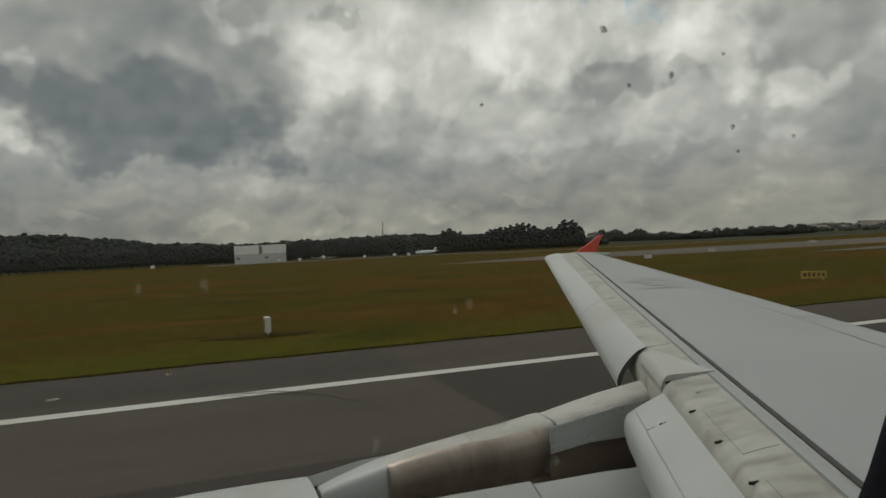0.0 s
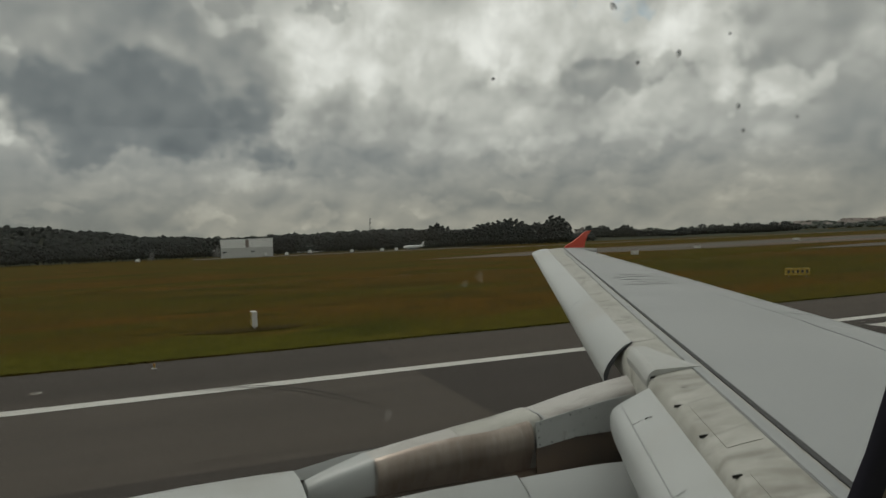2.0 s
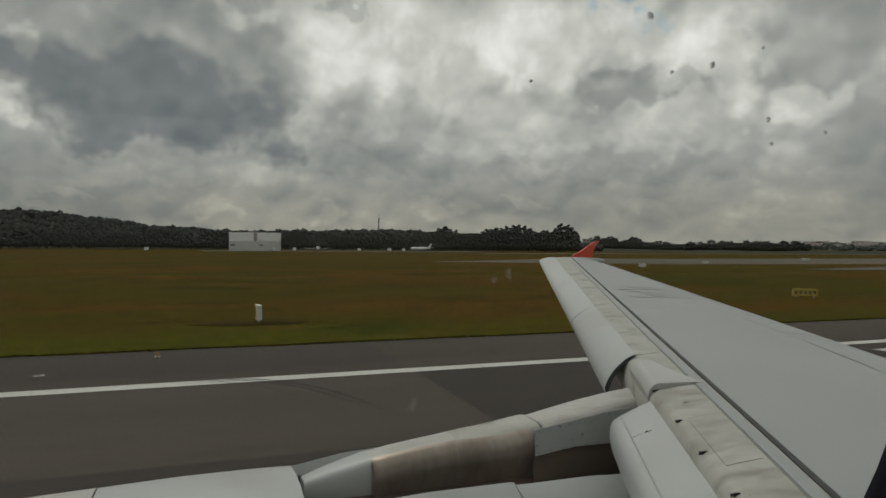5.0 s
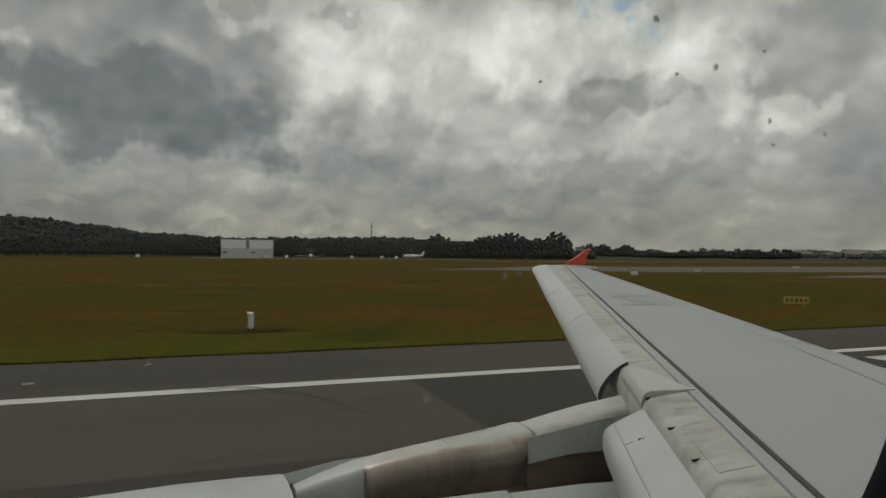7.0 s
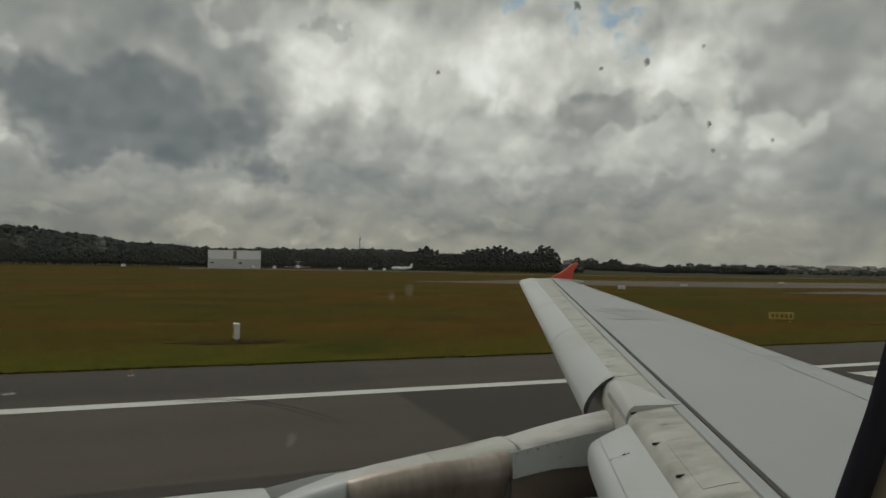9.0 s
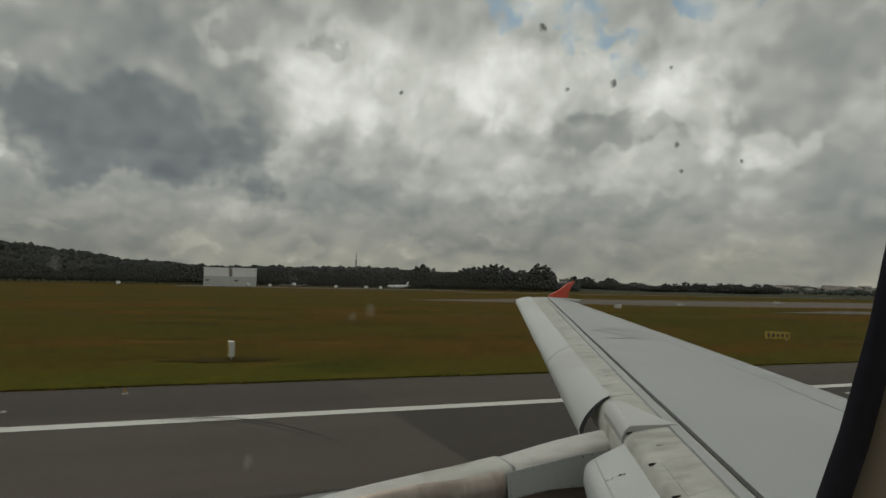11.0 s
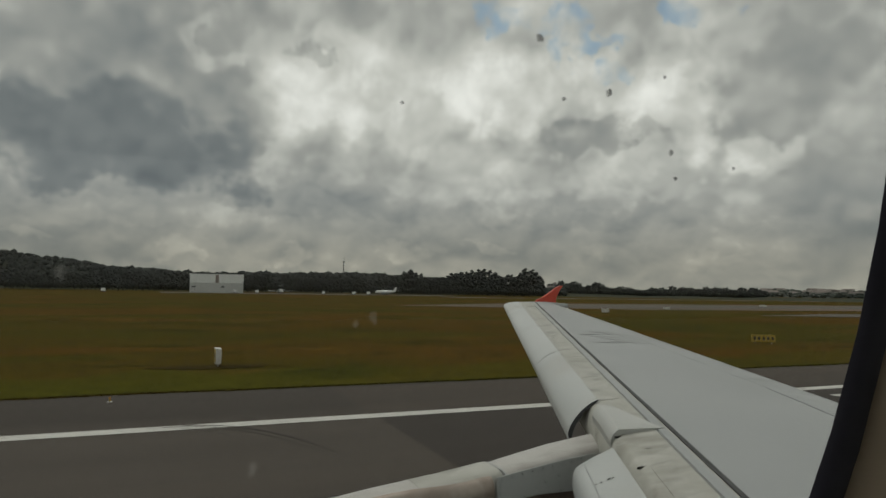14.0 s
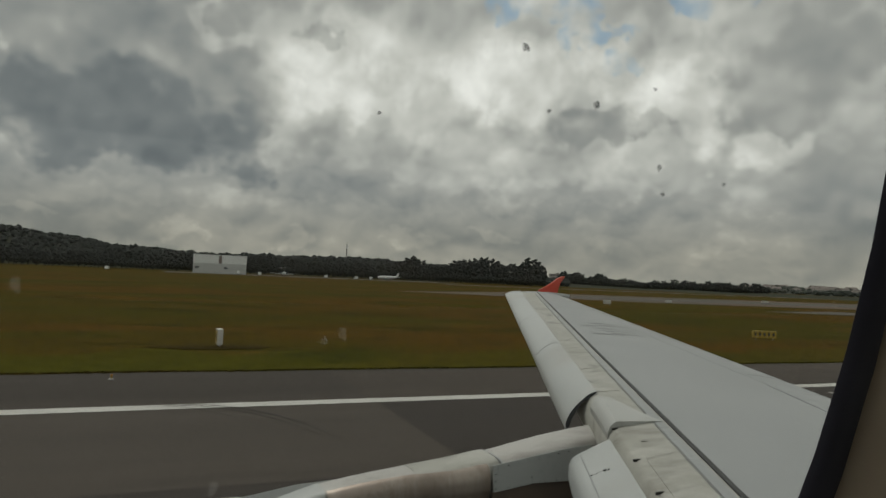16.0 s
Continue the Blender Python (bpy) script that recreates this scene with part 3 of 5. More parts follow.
def nose_strip():
    """The fixed nose between the slats and the black seal, rounding down in front."""
    rings = []
    for y in STATIONS:
        xl, zl = rear(y)
        xs = seal_x(y) - 0.012
        w = xs - xl
        ring = [(xs, y, skin(xs, y) - 0.004)]
        for k in range(1, 7):
            x = xs - w * k / 6
            ring.append((x, y, skin(x, y) - 0.004 - 0.02 * (k / 6) ** 2))
        for f, d in ((0.02, 0.014), (0.042, 0.042), (0.06, 0.09), (0.07, 0.17), (0.05, 0.26)):
            ring.append((xl - f, y, zl - 0.024 - d))
        ring.append((xs, y, skin(xs, y) - 0.40))
        rings.append(ring)
    return autosmooth(loft("nose_strip", rings, M["nose_paint"]), 40)


part("fixed_nose", nose_strip(), airliner, "grimy beige-grey fixed leading edge")


def along_strip(name, y0, y1, x_of, width, lift, material, steps=30, taper=1.0):
    verts, nv = [], 4
    for k in range(steps + 1):
        y = y0 + (y1 - y0) * k / steps
        w = width * (1 + (taper - 1) * k / steps)
        x = x_of(y)
        for dx, dz in ((-w / 2, -0.01), (-w / 2, lift), (w / 2, lift), (w / 2, -0.01)):
            verts.append((x + dx, y, skin(x + dx, y) + dz))
    faces = grid_faces(steps + 1, nv, close_v=True) + [(0, 1, 2, 3), tuple(steps * 4 + j for j in (3, 2, 1, 0))]
    return mesh_of(name, verts, faces, material)


part("seal_strip", along_strip("seal_strip", 0.3, 15.0, seal_x, 0.036, 0.004, M["black_seal"], taper=0.8), airliner, "black rubber seal strip along the wing")
part("edge_band", along_strip("edge_band", 0.3, 14.6, lambda y: seal_x(y) - 0.075, 0.075, 0.001, M["wing_paint"], taper=0.7), airliner)
part("panel_joint", along_strip("panel_joint", 0.3, 14.4, lambda y: seal_x(y) - 0.120, 0.004, 0.0005, M["grime"]), airliner)
part("spoiler_joint", along_strip("spoiler_joint", 1.2, 5.21, lambda y: 6.0 - 0.585 * (5.21 - y), 0.013, 0.002, M["black_seal"]), airliner, "dark thin joint line of the spoilers")
part("spoiler_joint", along_strip("spoiler_joint", 5.21, 9.5, lambda y: 6.0 + 0.345 * (y - 5.21), 0.013, 0.002, M["grime"], taper=0.5), airliner, "dark thin joint line of the spoilers")
part("flap_joint", along_strip("flap_joint", 5.72, 6.05, lambda y: 6.3 + 2.75 * (y - 5.71), 0.07, 0.002, M["soot"], 8, 0.3), airliner, "dark slanting joint of the flap")
part("flap_joint", along_strip("flap_joint", 6.6, 14.6, lambda y: trail(y)[0] - 0.42 + 0.012 * (y - 6.6), 0.012, 0.002, M["grime"]), airliner)
part("trailing_band", along_strip("trailing_band", 4.9, 15.0, lambda y: trail(y)[0] - 0.06, 0.09, 0.003, M["slat_paint"]), airliner)

# sooty dashes that follow the seal
rnd = random.Random(29)
y = 4.95
while y < 7.15:
    ln, off = rnd.uniform(0.06, 0.15), rnd.uniform(0.035, 0.075)
    part("soot_dash", along_strip("soot_dash", y, y + ln, lambda v: seal_x(v) + off, rnd.uniform(0.012, 0.03), 0.001, M["grime"], 3, 0.6), airliner, "faint sooty dash beside the seal")
    y += ln + rnd.uniform(0.0, 0.05)
# grey soot streaks on the outer skin, drawn aft by the airflow
for k in range(7):
    y = 7.60 + 0.20 * k
    x0 = 5.69 + 0.47 * (y - 7.63) + 0.12 * ((k * 3) % 4 - 1)
    ln, drift = 0.62 + 0.10 * ((k * 5) % 4), 0.10 + 0.035 * k
    v = [(x0, y), (x0 + ln * 0.3, y + drift * 0.3 - 0.035), (x0 + ln, y + drift), (x0 + ln * 0.5, y + drift * 0.5 + 0.035)]
    v = [(a, b, skin(a, b) + 0.004) for a, b in v] + [(a, b, skin(a, b) - 0.006) for a, b in v]
    part("streak_mark", mesh_of("streak_mark", v, [(0, 1, 2, 3), (7, 6, 5, 4), (0, 4, 5, 1), (1, 5, 6, 2), (2, 6, 7, 3), (3, 7, 4, 0)], M["streak"]), airliner,
         "grey soot streak")

# slats: each a curved panel hanging in front of the fixed nose
SEC_IN = ((0.02, -0.004), (-0.08, -0.05), (-0.17, -0.098), (-0.243, -0.141), (-0.272, -0.165), (-0.288, -0.205), (-0.292, -0.28), (-0.268, -0.37), (-0.20, -0.39), (-0.15, -0.28), (-0.06, -0.13), (0.02, -0.018))
SEC_MID = ((0.02, -0.004), (-0.035, -0.03), (-0.08, -0.068), (-0.12, -0.11), (-0.155, -0.155), (-0.185, -0.205), (-0.203, -0.262), (-0.193, -0.318), (-0.178, -0.30), (-0.152, -0.215), (-0.085, -0.10), (0.02, -0.018))
SEC_TIP = ((0.02, -0.004), (-0.10, -0.008), (-0.19, -0.022), (-0.27, -0.045), (-0.33, -0.075), (-0.365, -0.105), (-0.37, -0.14), (-0.33, -0.17), (-0.25, -0.16), (-0.16, -0.11), (-0.07, -0.05), (0.02, -0.016))
FWD = Vector((0.888, -0.459))


def slat(y0, y1, sec_of, material, steps=10, lift=0.012):
    rings = []
    for k in range(steps + 1):
        y = y0 + (y1 - y0) * k / steps
        xl, zl = rear(y)
        rings.append([(xl + f * FWD.x, y + f * FWD.y, zl + lift + d) for f, d in sec_of(y)])
    me = autosmooth(loft("slat", rings, material), 40)
    me.materials.append(M["dark_inside"])  # closed ends coloured dark, for the shade inside a hollow slat
    for p in list(me.polygons)[-2:]:
        p.material_index = 1
    return me


def blend(y):
    t = (y - 4.3) / 10.9
    t = min(1.0, max(0.0, t)) ** 0.8
    return [(a[0] + (b[0] - a[0]) * t, a[1] + (b[1] - a[1]) * t) for a, b in zip(SEC_MID, SEC_TIP)]


for a, b in ((4.3, 6.73), (6.745, 9.5), (9.515, 12.3), (12.315, 15.2)):
    part("slat", slat(a, b, blend, M["slat_paint"]), airliner, "smooth white extended leading-edge slat")
inner_slat = part("slat", slat(0.35, 3.44, lambda y: SEC_IN, M["slat_paint"], 14, -0.055), airliner, "smooth white extended leading-edge slat")

def slat_line(y, width, sec):
    verts = []
    xl, zl = rear(y)
    for f, d in sec:
        for dy in (0.0, width):
            verts.append((xl + (f - 0.003) * FWD.x + dy * 0.517, y + f * FWD.y + dy, zl - 0.0525 + d + dy * 0.0485))
    return mesh_of("joint", verts, grid_faces(len(sec), 2), M["grime"])


def scuff(at, along, length, width, material=None):
    """A small flat paint chip lying along a direction of the surface."""
    p, d = Vector(at), Vector(along).normalized()
    n = Vector((-0.35, -0.1, 0.9)).normalized()
    w = d.cross(n).normalized()
    rr = random.Random(int(length * 9000 + p.x * 100))
    ring = [p + n * 0.003 + d * (length * math.cos(a) * rr.uniform(0.7, 1)) + w * (width * math.sin(a) * rr.uniform(0.5, 1)) for a in [2 * math.pi * k / 9 for k in range(9)]]
    return loft("scuff", [[v - n * 0.006 for v in ring], ring], material or M["steel"], smooth=False)


for y in (2.2, 3.395):
    part("joint", slat_line(y, 0.006, SEC_IN[2:8]), inner_slat)


for at, ln in (((2.341, 3.159, 3.337), 0.006), ((2.36, 3.14, 3.352), 0.005), ((2.385, 3.105, 3.377), 0.012), ((2.398, 3.085, 3.387), 0.006)):
    part("scuff", scuff(at, (0.054, -0.078, 0.052), ln, 0.0045), inner_slat, "dark paint chip")


rnd = random.Random(41)
for k in range(9):
    y = rnd.uniform(4.5, 9.2)
    xl, zl = rear(y)
    sec = blend(y)
    q = rnd.choice((1, 2, 3))
    f, d = sec[q]
    part("scuff", scuff((xl + f * FWD.x, y + f * FWD.y, zl + 0.012 + d), (0.054, -0.078, 0.052), rnd.uniform(0.006, 0.016), 0.004, M["grime"]), airliner, "faint paint chip on the slat")


def slat_seam(y0, y1, f, d, lift, steps=16):
    """A thin joint along the front of a slat."""
    verts = []
    for k in range(steps + 1):
        y = y0 + (y1 - y0) * k / steps
        xl, zl = rear(y)
        for df, dd in ((0.0025, 0.0), (0.0025, 0.0045), (-0.0025, 0.0025), (-0.0025, -0.002)):
            verts.append((xl + (f + df) * FWD.x, y + (f + df) * FWD.y, zl + lift + d + dd))
    return mesh_of("seam", verts, grid_faces(steps + 1, 4, close_v=True), M["grime"])


part("seam", slat_seam(0.4, 3.4, -0.225, -0.1305, -0.055), inner_slat)


# slat tracks: small dark brackets under the slats' rear edges, each on a lighter pad
def bracket(y):
    xl, zl = rear(y)
    s = 0.7 if y < 5 else 1.9
    base = Matrix.Translation((xl - 0.012, y + 0.006, zl - 0.022)) @ Matrix.Rotation(radians(-27), 4, "Z") @ Matrix.Rotation(radians(-9), 4, "Y")
    bm = bmesh.new()
    for x0, y0, z0, x1, y1, z1 in ((-0.02, -0.0035 * s, -0.012, 0.026 * s, 0.0035 * s, 0.0015 * s), (-0.008, -0.010 * s, -0.012, 0.004 * s - 0.004, 0.010 * s, 0.0005 * s)):
        m = Matrix.Translation(((x0 + x1) / 2, (y0 + y1) / 2, (z0 + z1) / 2)) @ Matrix.Diagonal((x1 - x0, y1 - y0, z1 - z0, 1))
        bmesh.ops.create_cube(bm, size=1.0, matrix=base @ m)
    me = bpy.data.meshes.new("slat_track")
    bm.to_mesh(me)
    bm.free()
    me.materials.append(M["steel"])
    return me


for y in (2.05, 2.47, 2.90, 3.455, 3.49, 5.35, 6.55, 6.95, 8.3, 9.4, 10.6, 12.2, 13.6):
    tr = part("slat_track", bracket(y), airliner, "dark steel slat track bracket")
# lighter and darker access panels across the fixed nose
rnd = random.Random(3)
y = 0.6
while y < 14.4:
    w = rnd.uniform(0.28, 0.62)
    xa, xb = rear(y)[0] + 0.05, seal_x(y) - 0.15
    if not 3.2 < y + w * 0.5 < 4.35 and xb - xa > 0.12:
        v = []
        for yy in (y, y + w):
            for k in range(4):
                x = rear(yy)[0] + 0.04 + (seal_x(yy) - 0.15 - rear(yy)[0] - 0.04) * k / 3
                v.append((x, yy, skin(x, yy) - 0.0005 - 0.02 * (1 - (x - rear(yy)[0]) / (seal_x(yy) - rear(yy)[0])) ** 2))
        v += [(a, b, c - 0.008) for a, b, c in v]
        f = [(0, 1, 5, 4), (1, 2, 6, 5), (2, 3, 7, 6), (0, 4, 12, 8), (3, 11, 15, 7), (0, 8, 9, 1), (1, 9, 10, 2), (2, 10, 11, 3), (4, 5, 13, 12), (5, 6, 14, 13), (6, 7, 15, 14)]
        part("access_panel", mesh_of("access_panel", v, f, M["nose_paint"] if rnd.random() < 0.45 else M["slat_paint"] if rnd.random() < 0.3 else M["nose_worn"]), airliner)
    y += w + rnd.uniform(0.25, 0.8)


def nose_point(y, u, lift=0.0):
    """A point on the fixed nose: u runs from the slat's edge (0) to the seal (1)."""
    x = rear(y)[0] + (seal_x(y) - rear(y)[0]) * u
    return x, y, skin(x, y) - 0.004 - 0.02 * (1 - u) ** 2 + lift


def nose_line(name, ends, width, material, along, steps=8, lift=0.0035):
    """A thin dark line drawn over the fixed nose between two (y, u) ends."""
    (y0, u0), (y1, u1) = ends
    verts = []
    for k in range(steps + 1):
        y, u = y0 + (y1 - y0) * k / steps, u0 + (u1 - u0) * k / steps
        for s in (-0.5, 0.5):
            w = width * s
            verts.append(nose_point(y, u + w / (seal_x(y) - rear(y)[0]), lift) if along else nose_point(y + w, u, lift))
    return mesh_of(name, verts, grid_faces(steps + 1, 2), material)


# painted shade line behind the slats, cross joints and dirt blots on the fixed nose
for a, b in ((4.3, 9.5), (9.52, 15.1)):
    part("gap_line", nose_line("gap_line", ((a, 0.085), (b, 0.13)), 0.005, M["nose_dirt_and_shade"], True, 20), airliner)
rnd = random.Random(17)
y = 0.5
while y < 14.6:
    if not 3.3 < y < 4.3:
        part("cross_joint", nose_line("cross_joint", ((y, 0.10), (y + 0.03, 0.68)), 0.0035 + 0.0007 * y, M["nose_dirt_and_shade"], False, 5), airliner)
    y += rnd.uniform(0.32, 0.75)
for k in range(34):
    y = rnd.uniform(0.6, 14.2)
    if not 3.3 < y < 4.4:
        part("dirt_blot", scuff(nose_point(y, rnd.uniform(0.12, 0.5), -0.001), (rnd.uniform(0.5, 1), rnd.uniform(-0.3, 0.6), 0.0), rnd.uniform(0.02, 0.05) * (1 + 0.06 * y), rnd.uniform(0.008, 0.02), M["nose_dirt_and_shade"]), airliner, "grey dirt blot")


def root_fairing():
    """The clean fairing over the pylon between the two slats."""
    rings = []
    for k in range(9):
        y = 3.47 + (4.12 - 3.47) * k / 8
        xl, zl = rear(y)
        far = seal_x(y) - 0.05 - xl
        xs = xl + far + (0.10 - far) * (k / 8) ** 0.85  # the aft edge runs slanting, to a point at the seal
        w = xs - xl
        ring = []
        lift = 0.018 * math.sin(math.pi * min(1, 0.15 + 0.7 * k / 8))
        for j in range(6):
            x = xs - w * j / 5
            ring.append((x, y, skin(x, y) + 0.006 + lift * (j / 5)))
        for f, d in ((0.02, 0.012), (0.04, 0.035), (0.055, 0.075), (0.05, 0.13), (0.03, 0.2)):
            ring.append((xl - f * FWD.x, y - f * FWD.y, zl + 0.006 + lift - d))
        ring += [(xl, y, zl - 0.26), (xs, y, zl - 0.1)]
        rings.append(ring)
    return autosmooth(loft("pylon_fairing", rings, M["fairing_paint"]), 25)


part("pylon_fairing", root_fairing(), airliner, "white curved fairing between the slats")


def fence():
    """The raked red fence at the wing's tip."""
    prof = [(9.30, 3.99), (9.45, 4.17), (9.62, 4.24), (9.84, 4.37), (10.02, 4.49), (10.15, 4.535), (10.22, 4.535), (10.12, 4.42), (10.02, 4.25), (9.98, 4.08), (9.99, 3.98), (10.1, 3.72), (10.0, 3.62), (9.7, 3.8)]
    inner = [(x, 15.25 + max(0.0, z - 4.0) * 0.06, z) for x, z in prof]
    outer = [(x, 15.31 + max(0.0, z - 4.0) * 0.06, z) for x, z in prof]
    return loft("wingtip_fence", [inner, outer], M["red_paint"], smooth=False)


part("wingtip_fence", fence(), airliner, "red raked wingtip fence")
part("tip_cap", loft("tip_cap", [[(rear(15.25)[0] - 0.05 + k * 0.225, 15.25 + dy, 4.05 + 0.06 * math.sin(math.pi * (0.15 + 0.8 * k / 7)) - dz) for k in range(8)] +
                                 [(rear(15.25)[0] - 0.05 + k * 0.225, 15.25 + dy, 3.96 + dz * 0.5) for k in range(7, -1, -1)] for dy, dz in ((0, 0), (0.06, 0.012), (0.1, 0.04))], M["slat_paint"]), airliner)

# pylon: a tall thin body along x, ridge falling forward on to the engine
PY = 4.05
RIDGE = ((3.12, 3.385), (2.76, 3.343), (2.53, 3.308), (2.19, 3.243), (1.87, 3.200), (1.50, 3.166), (1.29, 3.142), (1.07, 3.112), (0.93, 3.078), (0.80, 3.045), (0.66, 3.0))


def pylon_ring(x, z, half, low, mid=PY):
    ring = []
    for k in range(9):
        a = math.pi * k / 8
        c, e = math.cos(a), math.sin(a)
        ring.append((x, mid - half * math.copysign(abs(c) ** 0.55, c), z - 0.075 + 0.075 * abs(e) ** 0.6))
    return ring + [(x, mid + half * 0.98, z - 0.14), (x, mid + half * 0.8, low), (x, mid - half * 0.8, low), (x, mid - half * 0.98, z - 0.14)]


def ridge(x):
    pts = sorted(RIDGE)
    for (xa, za), (xb, zb) in zip(pts, pts[1:]):
        if xa <= x <= xb:
            return za + (zb - za) * (x - xa) / (xb - xa)
    return pts[0][1] if x < pts[0][0] else pts[-1][1]


def pylon_piece(name, x0, x1, h0, h1, material, parent, label, low0, low1, steps=6, out=0.0, mid=PY):
    rings = []
    for k in range(steps + 1):
        x = x0 + (x1 - x0) * k / steps
        rings.append(pylon_ring(x, ridge(x) + out, h0 + (h1 - h0) * k / steps + out, low0 + (low1 - low0) * k / steps, mid))
    return part(name, autosmooth(loft(name, rings, material), 45), parent, label)


pylon = pylon_piece("pylon", 2.18, 3.6, 0.170, 0.185, M["bare_metal"], airliner, "bare metal and white engine pylon", 2.9, 2.95, mid=4.035)
pylon_piece("forward_fairing", 1.05, 2.18, 0.128, 0.165, M["bare_metal"], pylon, "streaked bare metal forward pylon fairing", 2.85, 2.9, 6, 0.0, 4.075)
pylon_piece("nose_fairing", 0.66, 1.05, 0.08, 0.128, M["slat_paint"], pylon, "polished pale nose fairing with rivets", 2.85, 2.86, 5, 0.004, 4.075)
pylon_piece("joint_band", 2.174, 2.186, 0.170, 0.171, M["grime"], pylon, "", 2.95, 2.95, 1, 0.002, 4.035)
pylon_piece("saddle", 1.62, 2.17, 0.148, 0.166, M["nose_paint"], pylon, "pale repaired saddle panel", 3.06, 3.10, 3, 0.002, 4.075)


def side_plate(name, pts, y, material, label, parent, thick=0.006):
    v = [(x, y, z) for x, z in pts] + [(x, y + thick, z) for x, z in pts]
    n = len(pts)
    f = [tuple(range(n))[::-1], tuple(range(n, 2 * n))] + [(i, (i + 1) % n, (i + 1) % n + n, i + n) for i in range(n)]
    return part(name, mesh_of(name, v, f, material), parent, label)


def bulged_panel(name, x0, x1, material, label, steps=8):
    """A side panel that bulges out under its lip and turns in below."""
    verts = []
    for k in range(steps + 1):
        x = x0 + (x1 - x0) * k / steps
        top = ridge(x) + 0.012 * math.sin(math.pi * min(1.0, 0.2 + k / steps))
        for dy, f in ((0.06, 0.008), (0.03, 0.016), (0.008, 0.036), (-0.006, 0.07), (-0.012, 0.11), (-0.006, 0.16), (0.03, 0.24), (0.14, 0.52)):
            verts.append((x, 3.92 - 0.047 * k / steps + dy, top - f - (0.008 if k > steps / 2 else 0.0)))
    faces = grid_faces(steps + 1, 8)
    return part(name, mesh_of(name, verts, faces, material, True), pylon, label)


bulged_panel("burnt_panel", 1.06, 2.09, M["tinted_metal"], "heat-stained brown metal side panel")
plate = side_plate("rivet_plate", [(2.095, 3.220), (2.36, 3.258), (2.62, 3.293), (2.84, 3.312), (2.82, 3.12), (2.66, 3.083), (2.4, 3.085), (2.26, 3.07), (2.105, 3.052)], 3.848,
                   M["slat_paint"], "white riveted side plate", pylon)
# added dark sheet in place of the shade in the slot below the plate
side_plate("dark_skirt", [(2.1, 3.05), (2.84, 3.13), (3.1, 3.2), (3.1, 2.7), (2.1, 2.7)], 3.862, M["burnt_and_shade_metal"], "dark brown sheet for the shaded slot under the pylon", pylon)


def rivets(name, spots, y, r, parent):
    bm = bmesh.new()
    for x, z in spots:
        bmesh.ops.create_cone(bm, cap_ends=True, segments=6, radius1=r, radius2=r * 0.8, depth=0.006,
                              matrix=Matrix.Translation((x, y, z)) @ Matrix.Rotation(radians(90), 4, "X"))
    me = bpy.data.meshes.new(name)
    bm.to_mesh(me)
    bm.free()
    me.materials.append(M["steel"])
    ob = part(name, me, parent, "dark rivet heads")
    return tagged(ob, kind="stuff")


rivets("rivets", [(2.13 + 0.075 * k, 3.206 + 0.075 * k * 0.135) for k in range(9)] + [(2.12 + 0.09 * k, 3.075 + 0.004 * k) for k in range(6)] + [(2.115, 3.12), (2.115, 3.165), (2.45, 3.16), (2.38, 3.13), (2.55, 3.19)], 3.846, 0.0055, plate)
rivets("rivets", [(1.10 + 0.06 * k, ridge(1.10 + 0.06 * k) - 0.035) for k in range(15)], 3.858, 0.0035, pylon)

# engine: nacelle of revolution in three cowls
NZ = 2.0


def cowl(name, prof, material, parent, label, seg=48, gap=0.0):
    """A ring of cowling; gap opens it on top, by degrees to each side, for the pylon."""
    rings = []
    n = seg + 1 if gap else seg
    for x, r in prof:
        ring = []
        for k in range(n):
            a = radians(90 + gap + (360 - 2 * gap) * k / seg)
            ring.append((x, PY + r * math.cos(a), NZ + r * math.sin(a)))
        rings.append(ring)
    verts = [v for r in rings for v in r]
    faces = grid_faces(len(rings), n, close_u=True, close_v=not gap)
    if gap:
        faces += [tuple(i * n for i in range(len(rings))), tuple(i * n + n - 1 for i in range(len(rings)))]
    return part(name, autosmooth(mesh_of(name, verts, faces, material), 40), parent, label)


nacelle = cowl("nacelle", [(-0.45, 1.035), (0.0, 1.05), (0.4, 1.05), (0.62, 1.045), (0.62, 0.95), (-0.45, 0.93)], M["slat_paint"], airliner, "smooth white engine fan cowl")
cowl("inlet_lip", [(-0.46, 0.94), (-0.9, 0.87), (-1.15, 0.84), (-1.27, 0.87), (-1.29, 0.92), (-1.22, 0.97), (-0.9, 1.02), (-0.46, 1.036)], M["bare_metal"], nacelle, "polished metal inlet lip")
cowl("core", [(0.63, 0.90), (2.6, 0.90), (3.2, 0.72), (3.2, 0.6), (0.63, 0.6)], M["burnt_and_shade_metal"], nacelle, "dark brown inner cowl")
cowl("reverser_cowl", [(0.64, 1.045), (1.0, 1.098), (1.3, 1.112), (1.81, 1.106), (1.825, 1.095), (1.825, 1.03), (0.64, 0.98)], M["slat_paint"], nacelle, "white reverser cowl", gap=24.5)
cowl("rear_cowl", [(1.84, 1.078), (2.3, 1.074), (2.7, 1.05), (3.2, 0.93), (3.2, 0.88), (1.84, 1.02)], M["slat_paint"], nacelle, "white rear cowl", gap=24.5)
cowl("cowl_rim", [(1.845, 1.083), (2.3, 1.079), (2.68, 1.056), (2.68, 1.05), (1.845, 1.072)], M["slat_paint"], nacelle, "", gap=27.5)
cowl("exhaust", [(3.0, 0.62), (3.5, 0.55), (4.1, 0.38), (4.1, 0.34), (3.0, 0.4)], M["burnt_and_shade_metal"], nacelle, "dark exhaust nozzle")
